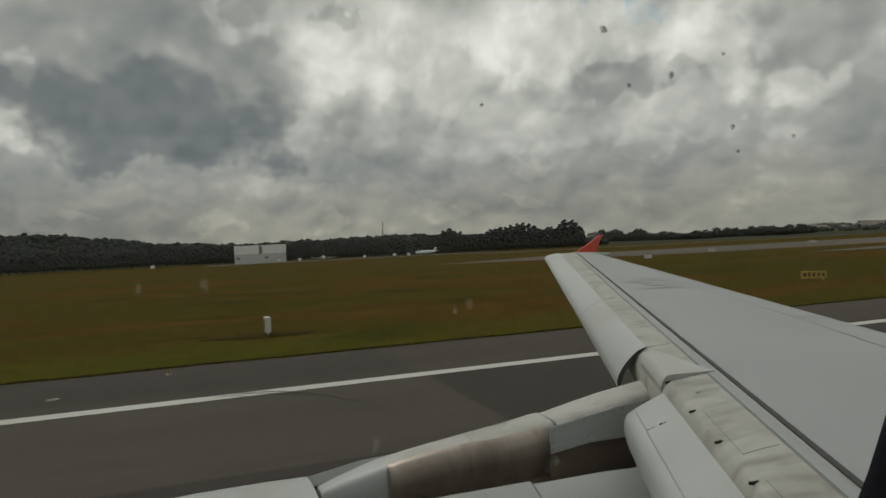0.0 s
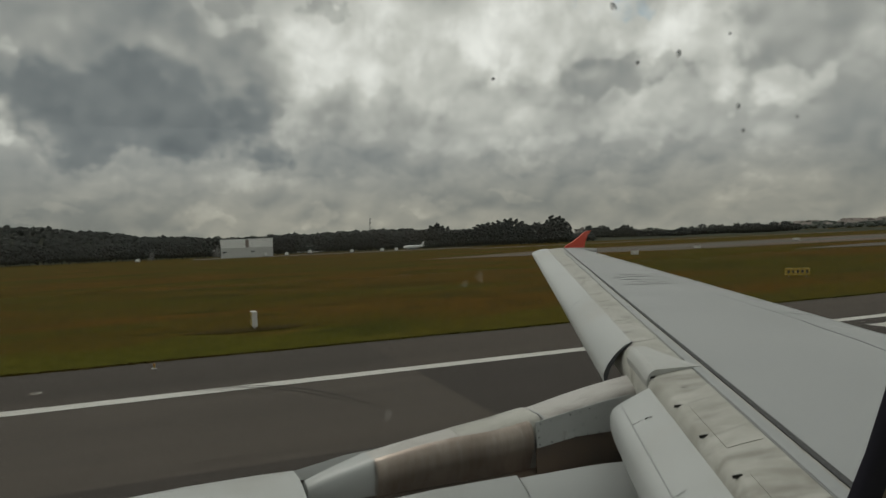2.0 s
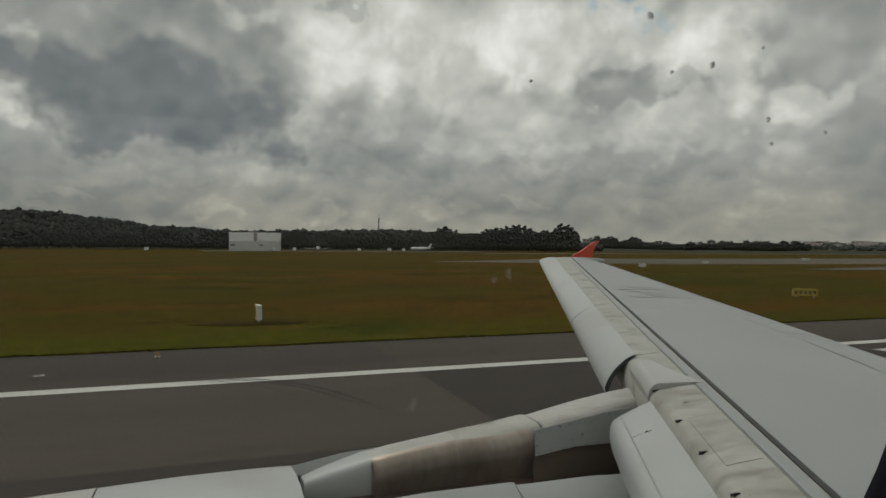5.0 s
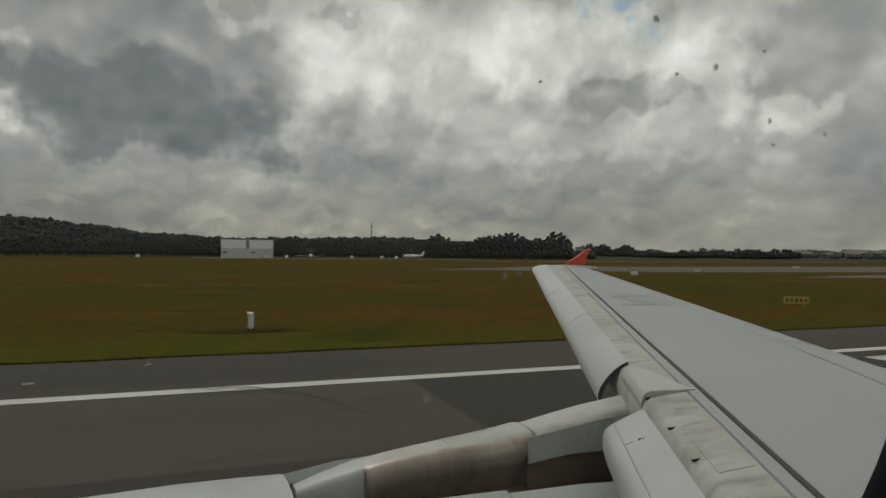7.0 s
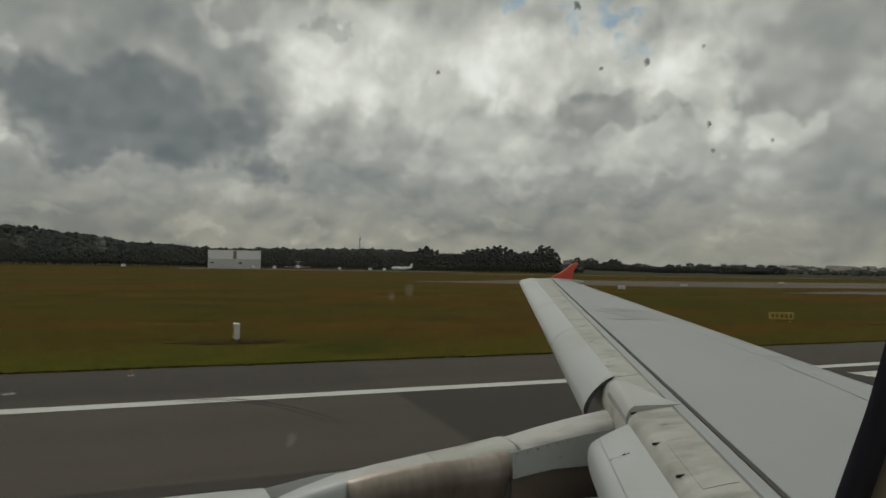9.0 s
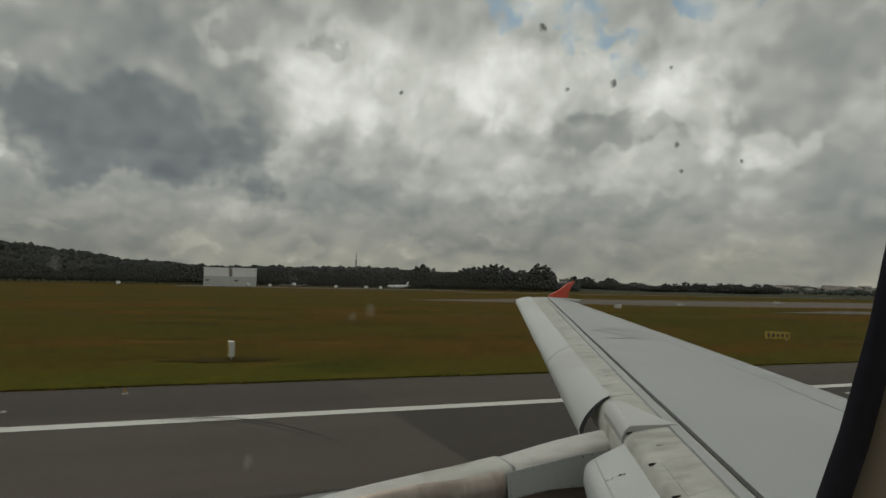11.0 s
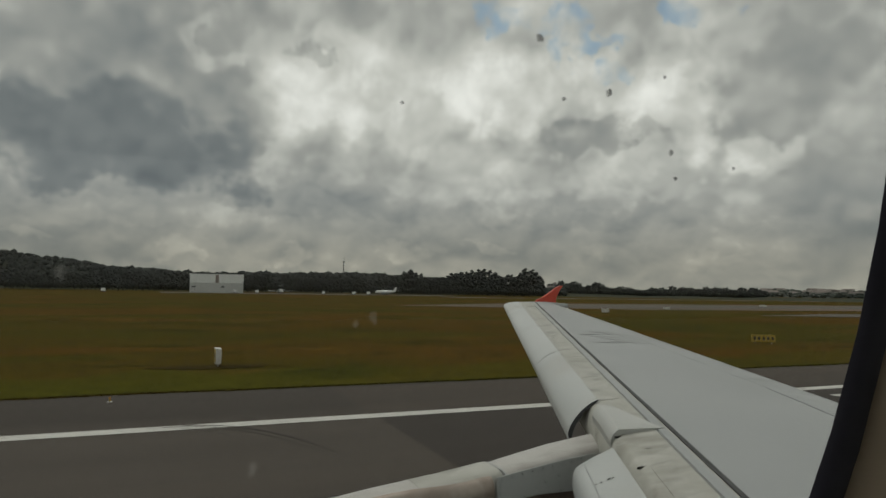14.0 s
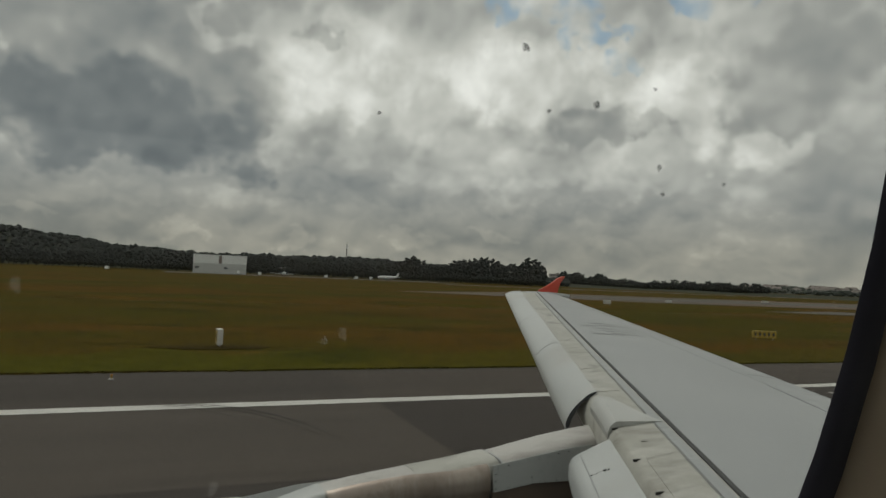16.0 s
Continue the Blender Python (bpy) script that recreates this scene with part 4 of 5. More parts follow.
part("fan_hub", loft("fan_hub", [[(x, PY + r * math.cos(2 * math.pi * k / 24), NZ + r * math.sin(2 * math.pi * k / 24)) for k in range(24)] for x, r in ((-0.9, 0.02), (-0.75, 0.16), (-0.5, 0.27), (-0.45, 0.86), (-0.43, 0.86))],
                      M["steel"]), nacelle, "dark fan and hub")
# strut and wheels that carry the aircraft
gear = part("main_gear", loft("main_gear", [[(3.2 + 0.12 * math.cos(2 * math.pi * k / 12), 2.1 + 0.12 * math.sin(2 * math.pi * k / 12), z) for k in range(12)] for z in (0.5, 3.3)], M["bare_metal"]), airliner, "metal landing gear strut")
for dy in (-0.45, 0.2):
    part("wheel", loft("wheel", [[(3.2 + r * math.cos(2 * math.pi * k / 28), 2.1 + yy, 0.565 + r * math.sin(2 * math.pi * k / 28)) for k in range(28)] for yy, r in ((dy, 0.3), (dy, 0.5), (dy + 0.05, 0.56), (dy + 0.2, 0.56), (dy + 0.25, 0.5), (dy + 0.25, 0.3))], M["rubber"]), gear, "black tyre")

# fuselage section round the camera, with one cabin window
WX, WZ, HW, HH = 0.0247, 4.4902, 0.1098, 0.1829


def outline(off, y, n=56):
    return [(WX + (HW + off) * math.cos(2 * math.pi * k / n), y, WZ + (HH + off) * math.sin(2 * math.pi * k / n)) for k in range(n)]


def swept(name, prof, material):
    rings = [outline(o, y) for o, y in prof]
    verts = [v for r in rings for v in r]
    return autosmooth(mesh_of(name, verts, grid_faces(len(rings), len(rings[0]), close_u=True, close_v=True), material), 30)


def hull():
    ax, R = -1.92, 2.0
    angs = [-10.5, 10.5] + [10.5 + 339 * k / 40 for k in range(1, 41)]
    xs = [-3.2, -1.6, -0.2, 0.24, 2.0, 4.0, 6.5]
    verts = [(x, ax + R * math.cos(radians(a)), 4.5 + R * math.sin(radians(a))) for x in xs for a in angs[:-1]]
    n = len(angs) - 1
    # a strip of the unseen far side is left open to light the lining
    faces = [f for f in grid_faces(len(xs), n, close_v=True) if f != (2 * n, 2 * n + 1, 3 * n + 1, 3 * n) and not (f[0] % n in range(19, 22) and f[0] // n in (0, 1, 2, 3, 4, 5))]
    faces += [tuple(range(n)), tuple((len(xs) - 1) * n + j for j in range(n))]
    return autosmooth(mesh_of("fuselage", verts, faces, M["hull"]), 30)


fuselage = part("fuselage", hull(), airliner, "white painted fuselage section")
part("window_lining", swept("window_lining", [(0.0044, 0.0790), (0.0074, 0.0752), (0.022, 0.062), (0.034, 0.056), (0.2, 0.048), (0.205, 0.056), (0.205, 0.10), (0.06, 0.10), (0.03, 0.094), (0.0074, 0.0822)], M["lining"]), airliner, "beige cabin lining round the window")
part("window_seal", swept("window_seal", [(0.0, 0.0807), (0.0006, 0.0796), (0.0024, 0.0784), (0.0044, 0.0782), (0.0050, 0.0792), (0.0076, 0.0814), (0.024, 0.090), (0.018, 0.090)], M["seal_rubber"]), airliner, "dark blue-black window seal")
pane = part("window_pane", loft("window_pane", [outline(0.012, 0.0822), outline(0.012, 0.0842)], M["glass"], smooth=False), airliner, "clear slightly dirty window pane")
pane.visible_shadow = False


def dirt(name, x, z, r, material, label, tall=1.0):
    """A faint blot in three thin layers, denser towards its middle."""
    rr = random.Random(int(x * 9000 + z * 700))
    n = 18
    wave = [(rr.uniform(0, 6.28), rr.uniform(0.05, 0.16)) for _ in range(3)]
    verts, faces = [], []
    for s, y in ((1.15, 0.0820), (0.98, 0.0818), (0.8, 0.0816)):
        b = len(verts)
        for k in range(n):
            a = 2 * math.pi * k / n
            q = r * s * (1 + sum(w * math.sin((i + 2) * a + p) for i, (p, w) in enumerate(wave)))
            verts.append((x + q * math.cos(a), y, z + q * tall * math.sin(a)))
        faces.append(tuple(range(b, b + n)))
    part(name, mesh_of(name, verts, faces, material), pane, label)


for x, z, r in ((0.0664, 4.4277, 0.00044), (0.0546, 4.4339, 0.00046), (0.0779, 4.4200, 0.00034), (0.0787, 4.4161, 0.00026), (0.0586, 4.4258, 0.00024), (0.0344, 4.4222, 0.0002),
                (0.0767, 4.4315, 0.0002), (0.0906, 4.4187, 0.00022)):
    dirt("dirt_speck", x, z, r, M["speck"], "dark dirt speck on the pane", 1.25)
for x, z, r in ((-0.0025, 4.3999, 0.0005), (0.0312, 4.3952, 0.0005), (0.0290, 4.3944, 0.00036), (0.0174, 4.3782, 0.0005), (0.0433, 4.3720, 0.0005), (-0.0096, 4.3999, 0.00035)):
    dirt("pale_smear", x, z, r, M["smear"], "pale smear on the pane", 1.5)

# ---- airfield things ----
def polar(az, d):
    return d * math.sin(radians(az)), d * math.cos(radians(az))


def number_sign(x, y):
    t = thing("runway_sign", "white metal runway sign box with yellow faces on grass", "sign", pose(x, y, -0.06))
    part("body", box_me("body", -0.15, -0.5, 0.18, 0.15, 0.5, 1.0, M["sign_white"], 0.02), t)
    for s in (-1, 1):
        part("face", box_me("face", s * 0.152 - 0.004, -0.44, 0.24, s * 0.152 + 0.004, 0.44, 0.94, M["sign_yellow"]), t, "yellow sign face")
    part("marking", box_me("marking", -0.164, -0.14, 0.42, -0.158, 0.14, 0.76, M["sign_black"]), t, "black marking")
    for yy in (-0.35, 0.35):
        part("leg", box_me("leg", -0.03, yy - 0.03, 0, 0.03, yy + 0.03, 0.2, M["bare_metal"]), t)
    part("plinth", box_me("plinth", -0.3, -0.65, -0.02, 0.3, 0.65, 0.0, M["soil"], 0.005), t, "low earth-stained plinth")


number_sign(4.0, 39.6)
rnd = random.Random(5)
patch("worn_turf", [(3.6 + 3.6 * rnd.uniform(0.7, 1) * math.cos(2 * math.pi * k / 22), 39.5 + 1.3 * rnd.uniform(0.6, 1) * math.sin(2 * math.pi * k / 22)) for k in range(22)], -0.035, M["worn_turf"],
      "bare brown patch of worn turf round the sign", "soil")


def long_sign(x, y, rz, w, h, face, label, bars=0, group=""):
    t = thing("taxiway_sign", label, "sign", pose(x, y, -0.06, 0, 0, rz), group)
    part("body", box_me("body", -w / 2, -0.12, 0.22, w / 2, 0.12, 0.22 + h, face, 0.015), t)
    part("face", box_me("face", -w / 2 + 0.05, -0.132, 0.27, w / 2 - 0.05, -0.122, 0.17 + h, face), t)
    for k in range(bars):
        bx = -w / 2 + 0.25 + k * (w - 0.5) / max(1, bars - 1)
        part("marking", box_me("marking", bx - 0.09, -0.139, 0.22 + h * 0.28, bx + 0.09, -0.133, 0.22 + h * 0.75, M["sign_black"]), t, "black marking")
    for k in (-0.35, 0.35):
        part("leg", box_me("leg", k * w - 0.03, -0.03, 0, k * w + 0.03, 0.03, 0.24, M["bare_metal"]), t)
    return t


long_sign(51.0, 44.5, -35, 2.0, 0.62, M["sign_yellow"], "yellow taxiway sign with black markings on grass", 5)
long_sign(88, 116, -30, 1.5, 0.75, M["sign_white"], "white signboard standing in the airfield grass", 0)
long_sign(124, 138, -38, 1.6, 0.55, M["sign_white"], "white signboard standing in the airfield grass", 0)
long_sign(196, 171, -45, 2.2, 0.6, M["sign_white"], "low white signboard beside the taxiway", 0)
long_sign(214, 140, -50, 2.6, 0.4, M["sign_white"], "low white signboard beside the taxiway", 0)

slab = tagged(new("concrete_slab", box_me("concrete_slab", -0.9, -0.5, 0, 0.9, 0.5, 0.09, M["concrete"], 0.03)), "pale concrete slab at the grass edge", "slab")
slab.matrix_basis = pose(-9.6, 31.6, -0.05, 0, 0, 28)


def edge_light(m):
    t = thing("edge_light", "small orange runway edge light on a base plate", "light", m, "runway edge lights")
    def ring(z, r, n=14):
        return [(r * math.cos(2 * math.pi * k / n), r * math.sin(2 * math.pi * k / n), z) for k in range(n)]
    part("base_plate", loft("base_plate", [ring(0, 0.11), ring(0.02, 0.11), ring(0.03, 0.09)], M["bare_metal"]), t)
    part("stem", loft("stem", [ring(0.03, 0.03), ring(0.12, 0.03)], M["sign_yellow"]), t)
    part("lens", loft("lens", [ring(0.12, 0.045), ring(0.14, 0.055), ring(0.18, 0.045), ring(0.20, 0.02)], M["orange_paint"]), t, "orange glass lens")
    return t


first = edge_light(pose(-0.9, 28.4, 0.0))
for x in (27.0, 55.0, 83.0, -29.0):
    copy_thing(first, pose(x, 28.4, 0.0))


def inset_light(m):
    n = 18
    t = thing("inset_light", "flush metal runway light in the asphalt", "light", m, "flush lights in the pavement")
    part("rim", loft("rim", [[(r * math.cos(2 * math.pi * k / n), r * math.sin(2 * math.pi * k / n), z) for k in range(n)] for z, r in ((0.0, 0.2), (0.018, 0.18), (0.022, 0.12))], M["concrete"]), t)
    part("lens", loft("lens", [[(r * math.cos(2 * math.pi * k / n), r * math.sin(2 * math.pi * k / n), z) for k in range(n)] for z, r in ((0.022, 0.07), (0.034, 0.05))], M["steel"]), t)
    return t


first = inset_light(pose(-4.4, 25.6, 0.0))
for x, y in ((40, 25.6), (64, 25.6)):
    copy_thing(first, pose(x, y, 0.0))


# ---- hangar and parked aircraft ----
def hangar():
    cx, cy = polar(5.5, 430)
    t = thing("hangar", "large white aircraft hangar with two broad upper panels", "hangar", pose(cx, cy, -0.06, 0, 0, -5.5))
    w, d, h = 30.5, 26.0, 10.8
    part("body", box_me("body", -w / 2, 0.3, 0, w / 2, d, h, M["wall_grey"]), t, "grey hangar body")
    part("roof", box_me("roof", -w / 2 - 0.3, -0.1, h, w / 2 + 0.3, d + 0.3, h + 0.35, M["wall_white"]), t)
    for s in (-1, 1):
        x0, x1 = (-w / 2, -0.9) if s < 0 else (1.1, w / 2)
        part("upper_panel", box_me("upper_panel", x0, -0.1, 5.9, x1, 0.32, h - 0.1, M["wall_white"], 0.05), t, "white corrugated upper panel")
        for k in range(5):
            xa, xb = x0 + (x1 - x0) * k / 5 + 0.06, x0 + (x1 - x0) * (k + 1) / 5 - 0.06
            part("door_leaf", box_me("door_leaf", xa, 0.02 + 0.12 * (k % 2), 0.05, xb, 0.32, 5.75, M["wall_grey"], 0.03), t, "pale sliding hangar door leaf")
        part("dark_doorway", box_me("dark_doorway", x0 + 1.2, -0.02, 3.0, x0 + 3.4, 0.05, 3.9, M["dark_inside"]), t)
    part("middle_post", box_me("middle_post", -0.85, 0.05, 5.9, 1.05, 0.3, h - 0.1, M["house_roof"], 0.03), t, "brown-grey recess between the panels")
    part("door_leaf", box_me("door_leaf", -0.85, 0.08, 0.05, 1.05, 0.3, 5.75, M["wall_grey"], 0.03), t, "pale sliding hangar door leaf")


hangar()


def jet(name, m, label, length=14.5, ttail=False, dark_tail=False):
    """A small jet: nose towards -x."""
    t = thing(name, label, "aircraft", m)
    L, R = length, length * 0.066
    def ring(x, r, z, n=16):
        return [(x, r * math.cos(2 * math.pi * k / n), z + r * math.sin(2 * math.pi * k / n)) for k in range(n)]
    zc = R + L * 0.055
    prof = [(0, 0.04, -0.25), (0.02, 0.35, -0.18), (0.06, 0.68, -0.08), (0.13, 0.97, 0), (0.3, 1, 0), (0.62, 1, 0), (0.78, 0.8, 0.15), (0.92, 0.4, 0.42), (1.0, 0.12, 0.6)]
    part("fuselage", loft("fuselage", [ring((f - 0.5) * L, r * R, zc + dz * R) for f, r, dz in prof], M["jet_white"]), t)
    for s in (-1, 1):
        zw = zc - R * 0.7
        v = [(-0.08 * L, 0, zw), (0.10 * L, 0, zw), (0.20 * L, s * 0.5 * L, zw + 0.04 * L), (0.15 * L, s * 0.5 * L, zw + 0.04 * L)]
        v = [(a, b, c + 0.012 * L) for a, b, c in v] + v
        part("wing", mesh_of("wing", v, [(0, 1, 2, 3), (7, 6, 5, 4), (0, 4, 5, 1), (1, 5, 6, 2), (2, 6, 7, 3), (3, 7, 4, 0)], M["jet_white"]), t)
        ey, ez, ex = (s * R * 1.55, zc + R * 0.4, 0.24 * L) if ttail else (s * 0.17 * L, zw - R * 0.25, 0.0)
        part("engine", loft("engine", [[(x, ey + r * math.cos(2 * math.pi * k / 12), ez + r * math.sin(2 * math.pi * k / 12)) for k in range(12)] for x, r in ((ex - 0.06 * L, R * 0.34), (ex - 0.04 * L, R * 0.42), (ex + 0.04 * L, R * 0.38), (ex + 0.07 * L, R * 0.22))], M["jet_blue"]), t)
        tz = zc + 0.19 * L if ttail else zc + R * 0.5
        tx = 0.44 * L if ttail else 0.40 * L
        v = [(tx, 0, tz), (tx + 0.09 * L, 0, tz), (tx + 0.13 * L, s * 0.18 * L, tz + 0.01 * L), (tx + 0.09 * L, s * 0.18 * L, tz + 0.01 * L)]
        v = [(a, b, c + 0.006 * L) for a, b, c in v] + v
        part("tailplane", mesh_of("tailplane", v, [(0, 1, 2, 3), (7, 6, 5, 4), (0, 4, 5, 1), (1, 5, 6, 2), (2, 6, 7, 3), (3, 7, 4, 0)], M["jet_white"]), t)
        g = part("gear", box_me("gear", 0.04 * L - 0.08, s * 0.07 * L - 0.08, R * 0.3, 0.04 * L + 0.08, s * 0.07 * L + 0.08, zw, M["bare_metal"]), t)
        part("wheel", loft("wheel", [[(0.04 * L + r * math.cos(2 * math.pi * k / 12), s * 0.07 * L + yy, R * 0.42 + r * math.sin(2 * math.pi * k / 12)) for k in range(12)] for yy, r in ((-0.15, R * 0.4), (0.15, R * 0.4))], M["rubber"]), g)
    fin = [(0.30 * L, zc + R * 0.7), (0.40 * L, zc + R * 1.1), (0.485 * L, zc + 0.20 * L), (0.56 * L, zc + 0.20 * L), (0.50 * L, zc + R * 0.7)]
    v = [(x, -0.06, z) for x, z in fin] + [(x, 0.06, z) for x, z in fin]
    part("fin", mesh_of("fin", v, [(4, 3, 2, 1, 0), (5, 6, 7, 8, 9)] + [(i, (i + 1) % 5, (i + 1) % 5 + 5, i + 5) for i in range(5)], M["jet_blue"] if dark_tail else M["jet_white"]), t, "tall tail fin")
    g = part("nose_gear", box_me("nose_gear", -0.36 * L - 0.06, -0.06, R * 0.25, -0.36 * L + 0.06, 0.06, zc - R * 0.6, M["bare_metal"]), t)
    part("wheel", loft("wheel", [[(-0.36 * L + r * math.cos(2 * math.pi * k / 12), yy, R * 0.32 + r * math.sin(2 * math.pi * k / 12)) for k in range(12)] for yy, r in ((-0.1, R * 0.3), (0.1, R * 0.3))], M["rubber"]), g)
    for k in range(9):
        x = (-0.26 + 0.06 * k) * L
        part("cabin_window", box_me("cabin_window", x - 0.12, -R * 1.0 - 0.01, zc + R * 0.25, x + 0.12, -R * 0.93, zc + R * 0.5, M["dark_inside"]), t)
    part("cockpit_window", box_me("cockpit_window", -0.455 * L, -R * 0.45, zc + R * 0.28, -0.43 * L, R * 0.45, zc + R * 0.52, M["dark_inside"], 0.05), t)
    return t


jx, jy = polar(19.0, 445)
jet("parked_airliner", pose(jx, jy, -0.03, 0, 0, -54), "white parked airliner with a tall tail on the apron", 16.0)
jx, jy = polar(10.5, 425)
jet("business_jet", pose(jx, jy, -0.03, 0, 0, 80), "white parked business jet with a high tail", 16.0, ttail=True)
jx, jy = polar(45.0, 900)
jet("distant_airliner", pose(jx, jy, -0.06, 0, 0, -40), "small white airliner standing far across the airfield", 26.0)


def van(m, label):
    t = thing("service_van", label, "van", m, "service vehicles on the apron")
    prof = [(-2.3, 0.45), (-2.3, 1.0), (-1.7, 1.2), (-1.2, 2.0), (2.2, 2.05), (2.3, 0.45)]
    v = [(x, -0.9, z) for x, z in prof] + [(x, 0.9, z) for x, z in prof]
    n = len(prof)
    part("body", mesh_of("body", v, [tuple(range(n))[::-1], tuple(range(n, 2 * n))] + [(i, (i + 1) % n, (i + 1) % n + n, i + n) for i in range(n)], M["wall_grey"]), t)
    part("side_window", box_me("side_window", -1.2, -0.93, 1.3, 0.2, -0.9, 1.8, M["dark_inside"]), t)
    for x in (-1.5, 1.5):
        for s in (-0.85, 0.6):
            part("wheel", loft("wheel", [[(x + 0.38 * math.cos(2 * math.pi * k / 12), s + yy, 0.38 + 0.38 * math.sin(2 * math.pi * k / 12)) for k in range(12)] for yy in (0, 0.25)], M["rubber"]), t)
    return t


vx, vy = polar(13.9, 420)
first = van(pose(vx, vy, -0.03, 0, 0, 78), "pale grey service van on the apron")
for az, d, rz in ((16.4, 422, 80), (17.6, 418, 70), (6.9, 415, 100), (8.6, 418, 80), (-2.6, 400, 84)):
    vx, vy = polar(az, d)
    copy_thing(first, pose(vx, vy, -0.03 if d > 372 else -0.06, 0, 0, rz))


# ---- hills, woods, trees, town ----
def crest(az):
    """Height of the wooded hills behind the airfield, in metres, by direction."""
    pts = ((-60, 26), (-30, 29), (-16, 28), (-10, 27), (-6, 22), (-1, 15), (4, 12), (9, 13), (17, 14), (23, 11), (28, 6), (33, 2.5), (40, 1), (60, 1), (90, 1))
    for (a, h), (b, k) in zip(pts, pts[1:]):
        if a <= az <= b:
            f = (az - a) / (b - a)
            f = f * f * (3 - 2 * f)
            return h + (k - h) * f
    return 1.0


def hill_height(az, d):
    rise = min(1.0, max(0.0, (d - 545) / 130))
    fall = min(1.0, max(0.0, (1100 - d) / 300))
    return crest(az) * rise * rise * (3 - 2 * rise) * fall + 0.8 * noise.noise(Vector((az * 0.5, d * 0.02, 0))) * rise - 0.06


def hill():
    azs = [-58 + 1.0 * k for k in range(146)]
    ds = [540, 560, 580, 600, 620, 640, 660, 680, 720, 800, 900, 1000, 1100]
    verts = [(*polar(a, d), hill_height(a, d) - (0.4 if d == 540 else 0)) for a in azs for d in ds]
    return tagged(new("wooded_hill", mesh_of("wooded_hill", verts, grid_faces(len(azs), len(ds)), M["hill"], True)), "low dark wooded hill behind the airfield", "hill", kind="structure")


hill()


def ico(sub=1):
    bm = bmesh.new()
    bmesh.ops.create_icosphere(bm, subdivisions=sub, radius=1.0)
    v = [tuple(p.co) for p in bm.verts]
    f = [tuple(q.index for q in p.verts) for p in bm.faces]
    bm.free()
    return v, f


BALL = ico(1)


def clumps(name, spots, material, seed=1):
    """Many uneven leaf clumps in one mesh; spots are (x, y, z, radius, flatness)."""
    rnd = random.Random(seed)
    verts, faces = [], []
    bv, bf = BALL
    for x, y, z, r, flat in spots:
        b, ox = len(verts), rnd.uniform(0, 50)
        for vx, vy, vz in bv:
            k = r * (1 + 0.55 * noise.noise(Vector((vx * 1.9 + ox, vy * 1.9, vz * 1.9))))
            verts.append((x + vx * k, y + vy * k, z + vz * k * flat))
        faces += [tuple(i + b for i in f) for f in bf]
    me = bpy.data.meshes.new(name)
    me.from_pydata(verts, [], faces)
    me.materials.append(material)
    return me


def woods():
    rnd = random.Random(11)
    spots = []
    for k in range(7000):
        az = rnd.uniform(-34, 34)
        d = rnd.uniform(560, 730)
        h = hill_height(az, d)
        x, y = polar(az, d)
        r = rnd.uniform(1.2, 2.9)
        spots.append((x, y, h + r * rnd.uniform(0.5, 1.5), r, rnd.uniform(0.65, 1.0)))
    tagged(new("far_woods", clumps("far_woods", spots, M["leaf"], 4)), "dense dark green woods covering the hill", "woods", kind="stuff")
    spots = []
    for k in range(900):
        az = rnd.uniform(33.2, 49)
        d = rnd.uniform(722, 745)
        x, y = polar(az, d)
        r = rnd.uniform(1.4, 2.8)
        top = (8.6 if az < 38 else 6.6) * (1 + 0.35 * noise.noise(Vector((az * 0.8, 5.1, 0))))
        spots.append((x, y, rnd.uniform(0.8, top - r * 0.7), r, 0.9))
    tagged(new("tree_belt", clumps("tree_belt", spots, M["leaf"], 14)), "dense dark belt of low trees across the airfield", "woods", kind="stuff")
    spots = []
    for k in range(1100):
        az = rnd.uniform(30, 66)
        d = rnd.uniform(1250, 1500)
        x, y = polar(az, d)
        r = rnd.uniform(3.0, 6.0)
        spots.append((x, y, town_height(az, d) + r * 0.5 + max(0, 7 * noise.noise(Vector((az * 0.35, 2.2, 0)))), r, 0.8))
    tagged(new("hazy_woods", clumps("hazy_woods", spots, M["haze_leaf"], 6)), "woods far behind the airfield, coloured grey-green for haze", "woods", kind="stuff")


def town_height(az, d):
    f = min(1.0, max(0.0, (d - 1250) / 350)) * min(1.0, max(0.0, (az - 38) / 12))
    return 11.0 * f - 0.06


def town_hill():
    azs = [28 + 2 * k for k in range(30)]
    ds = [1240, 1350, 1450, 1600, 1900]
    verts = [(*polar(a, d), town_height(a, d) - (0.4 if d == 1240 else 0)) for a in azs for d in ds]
    tagged(new("town_hill", mesh_of("town_hill", verts, grid_faces(len(azs), len(ds)), M["haze_leaf"], True)), "low distant hill with houses, coloured pale for haze", "hill", kind="structure")


town_hill()
woods()


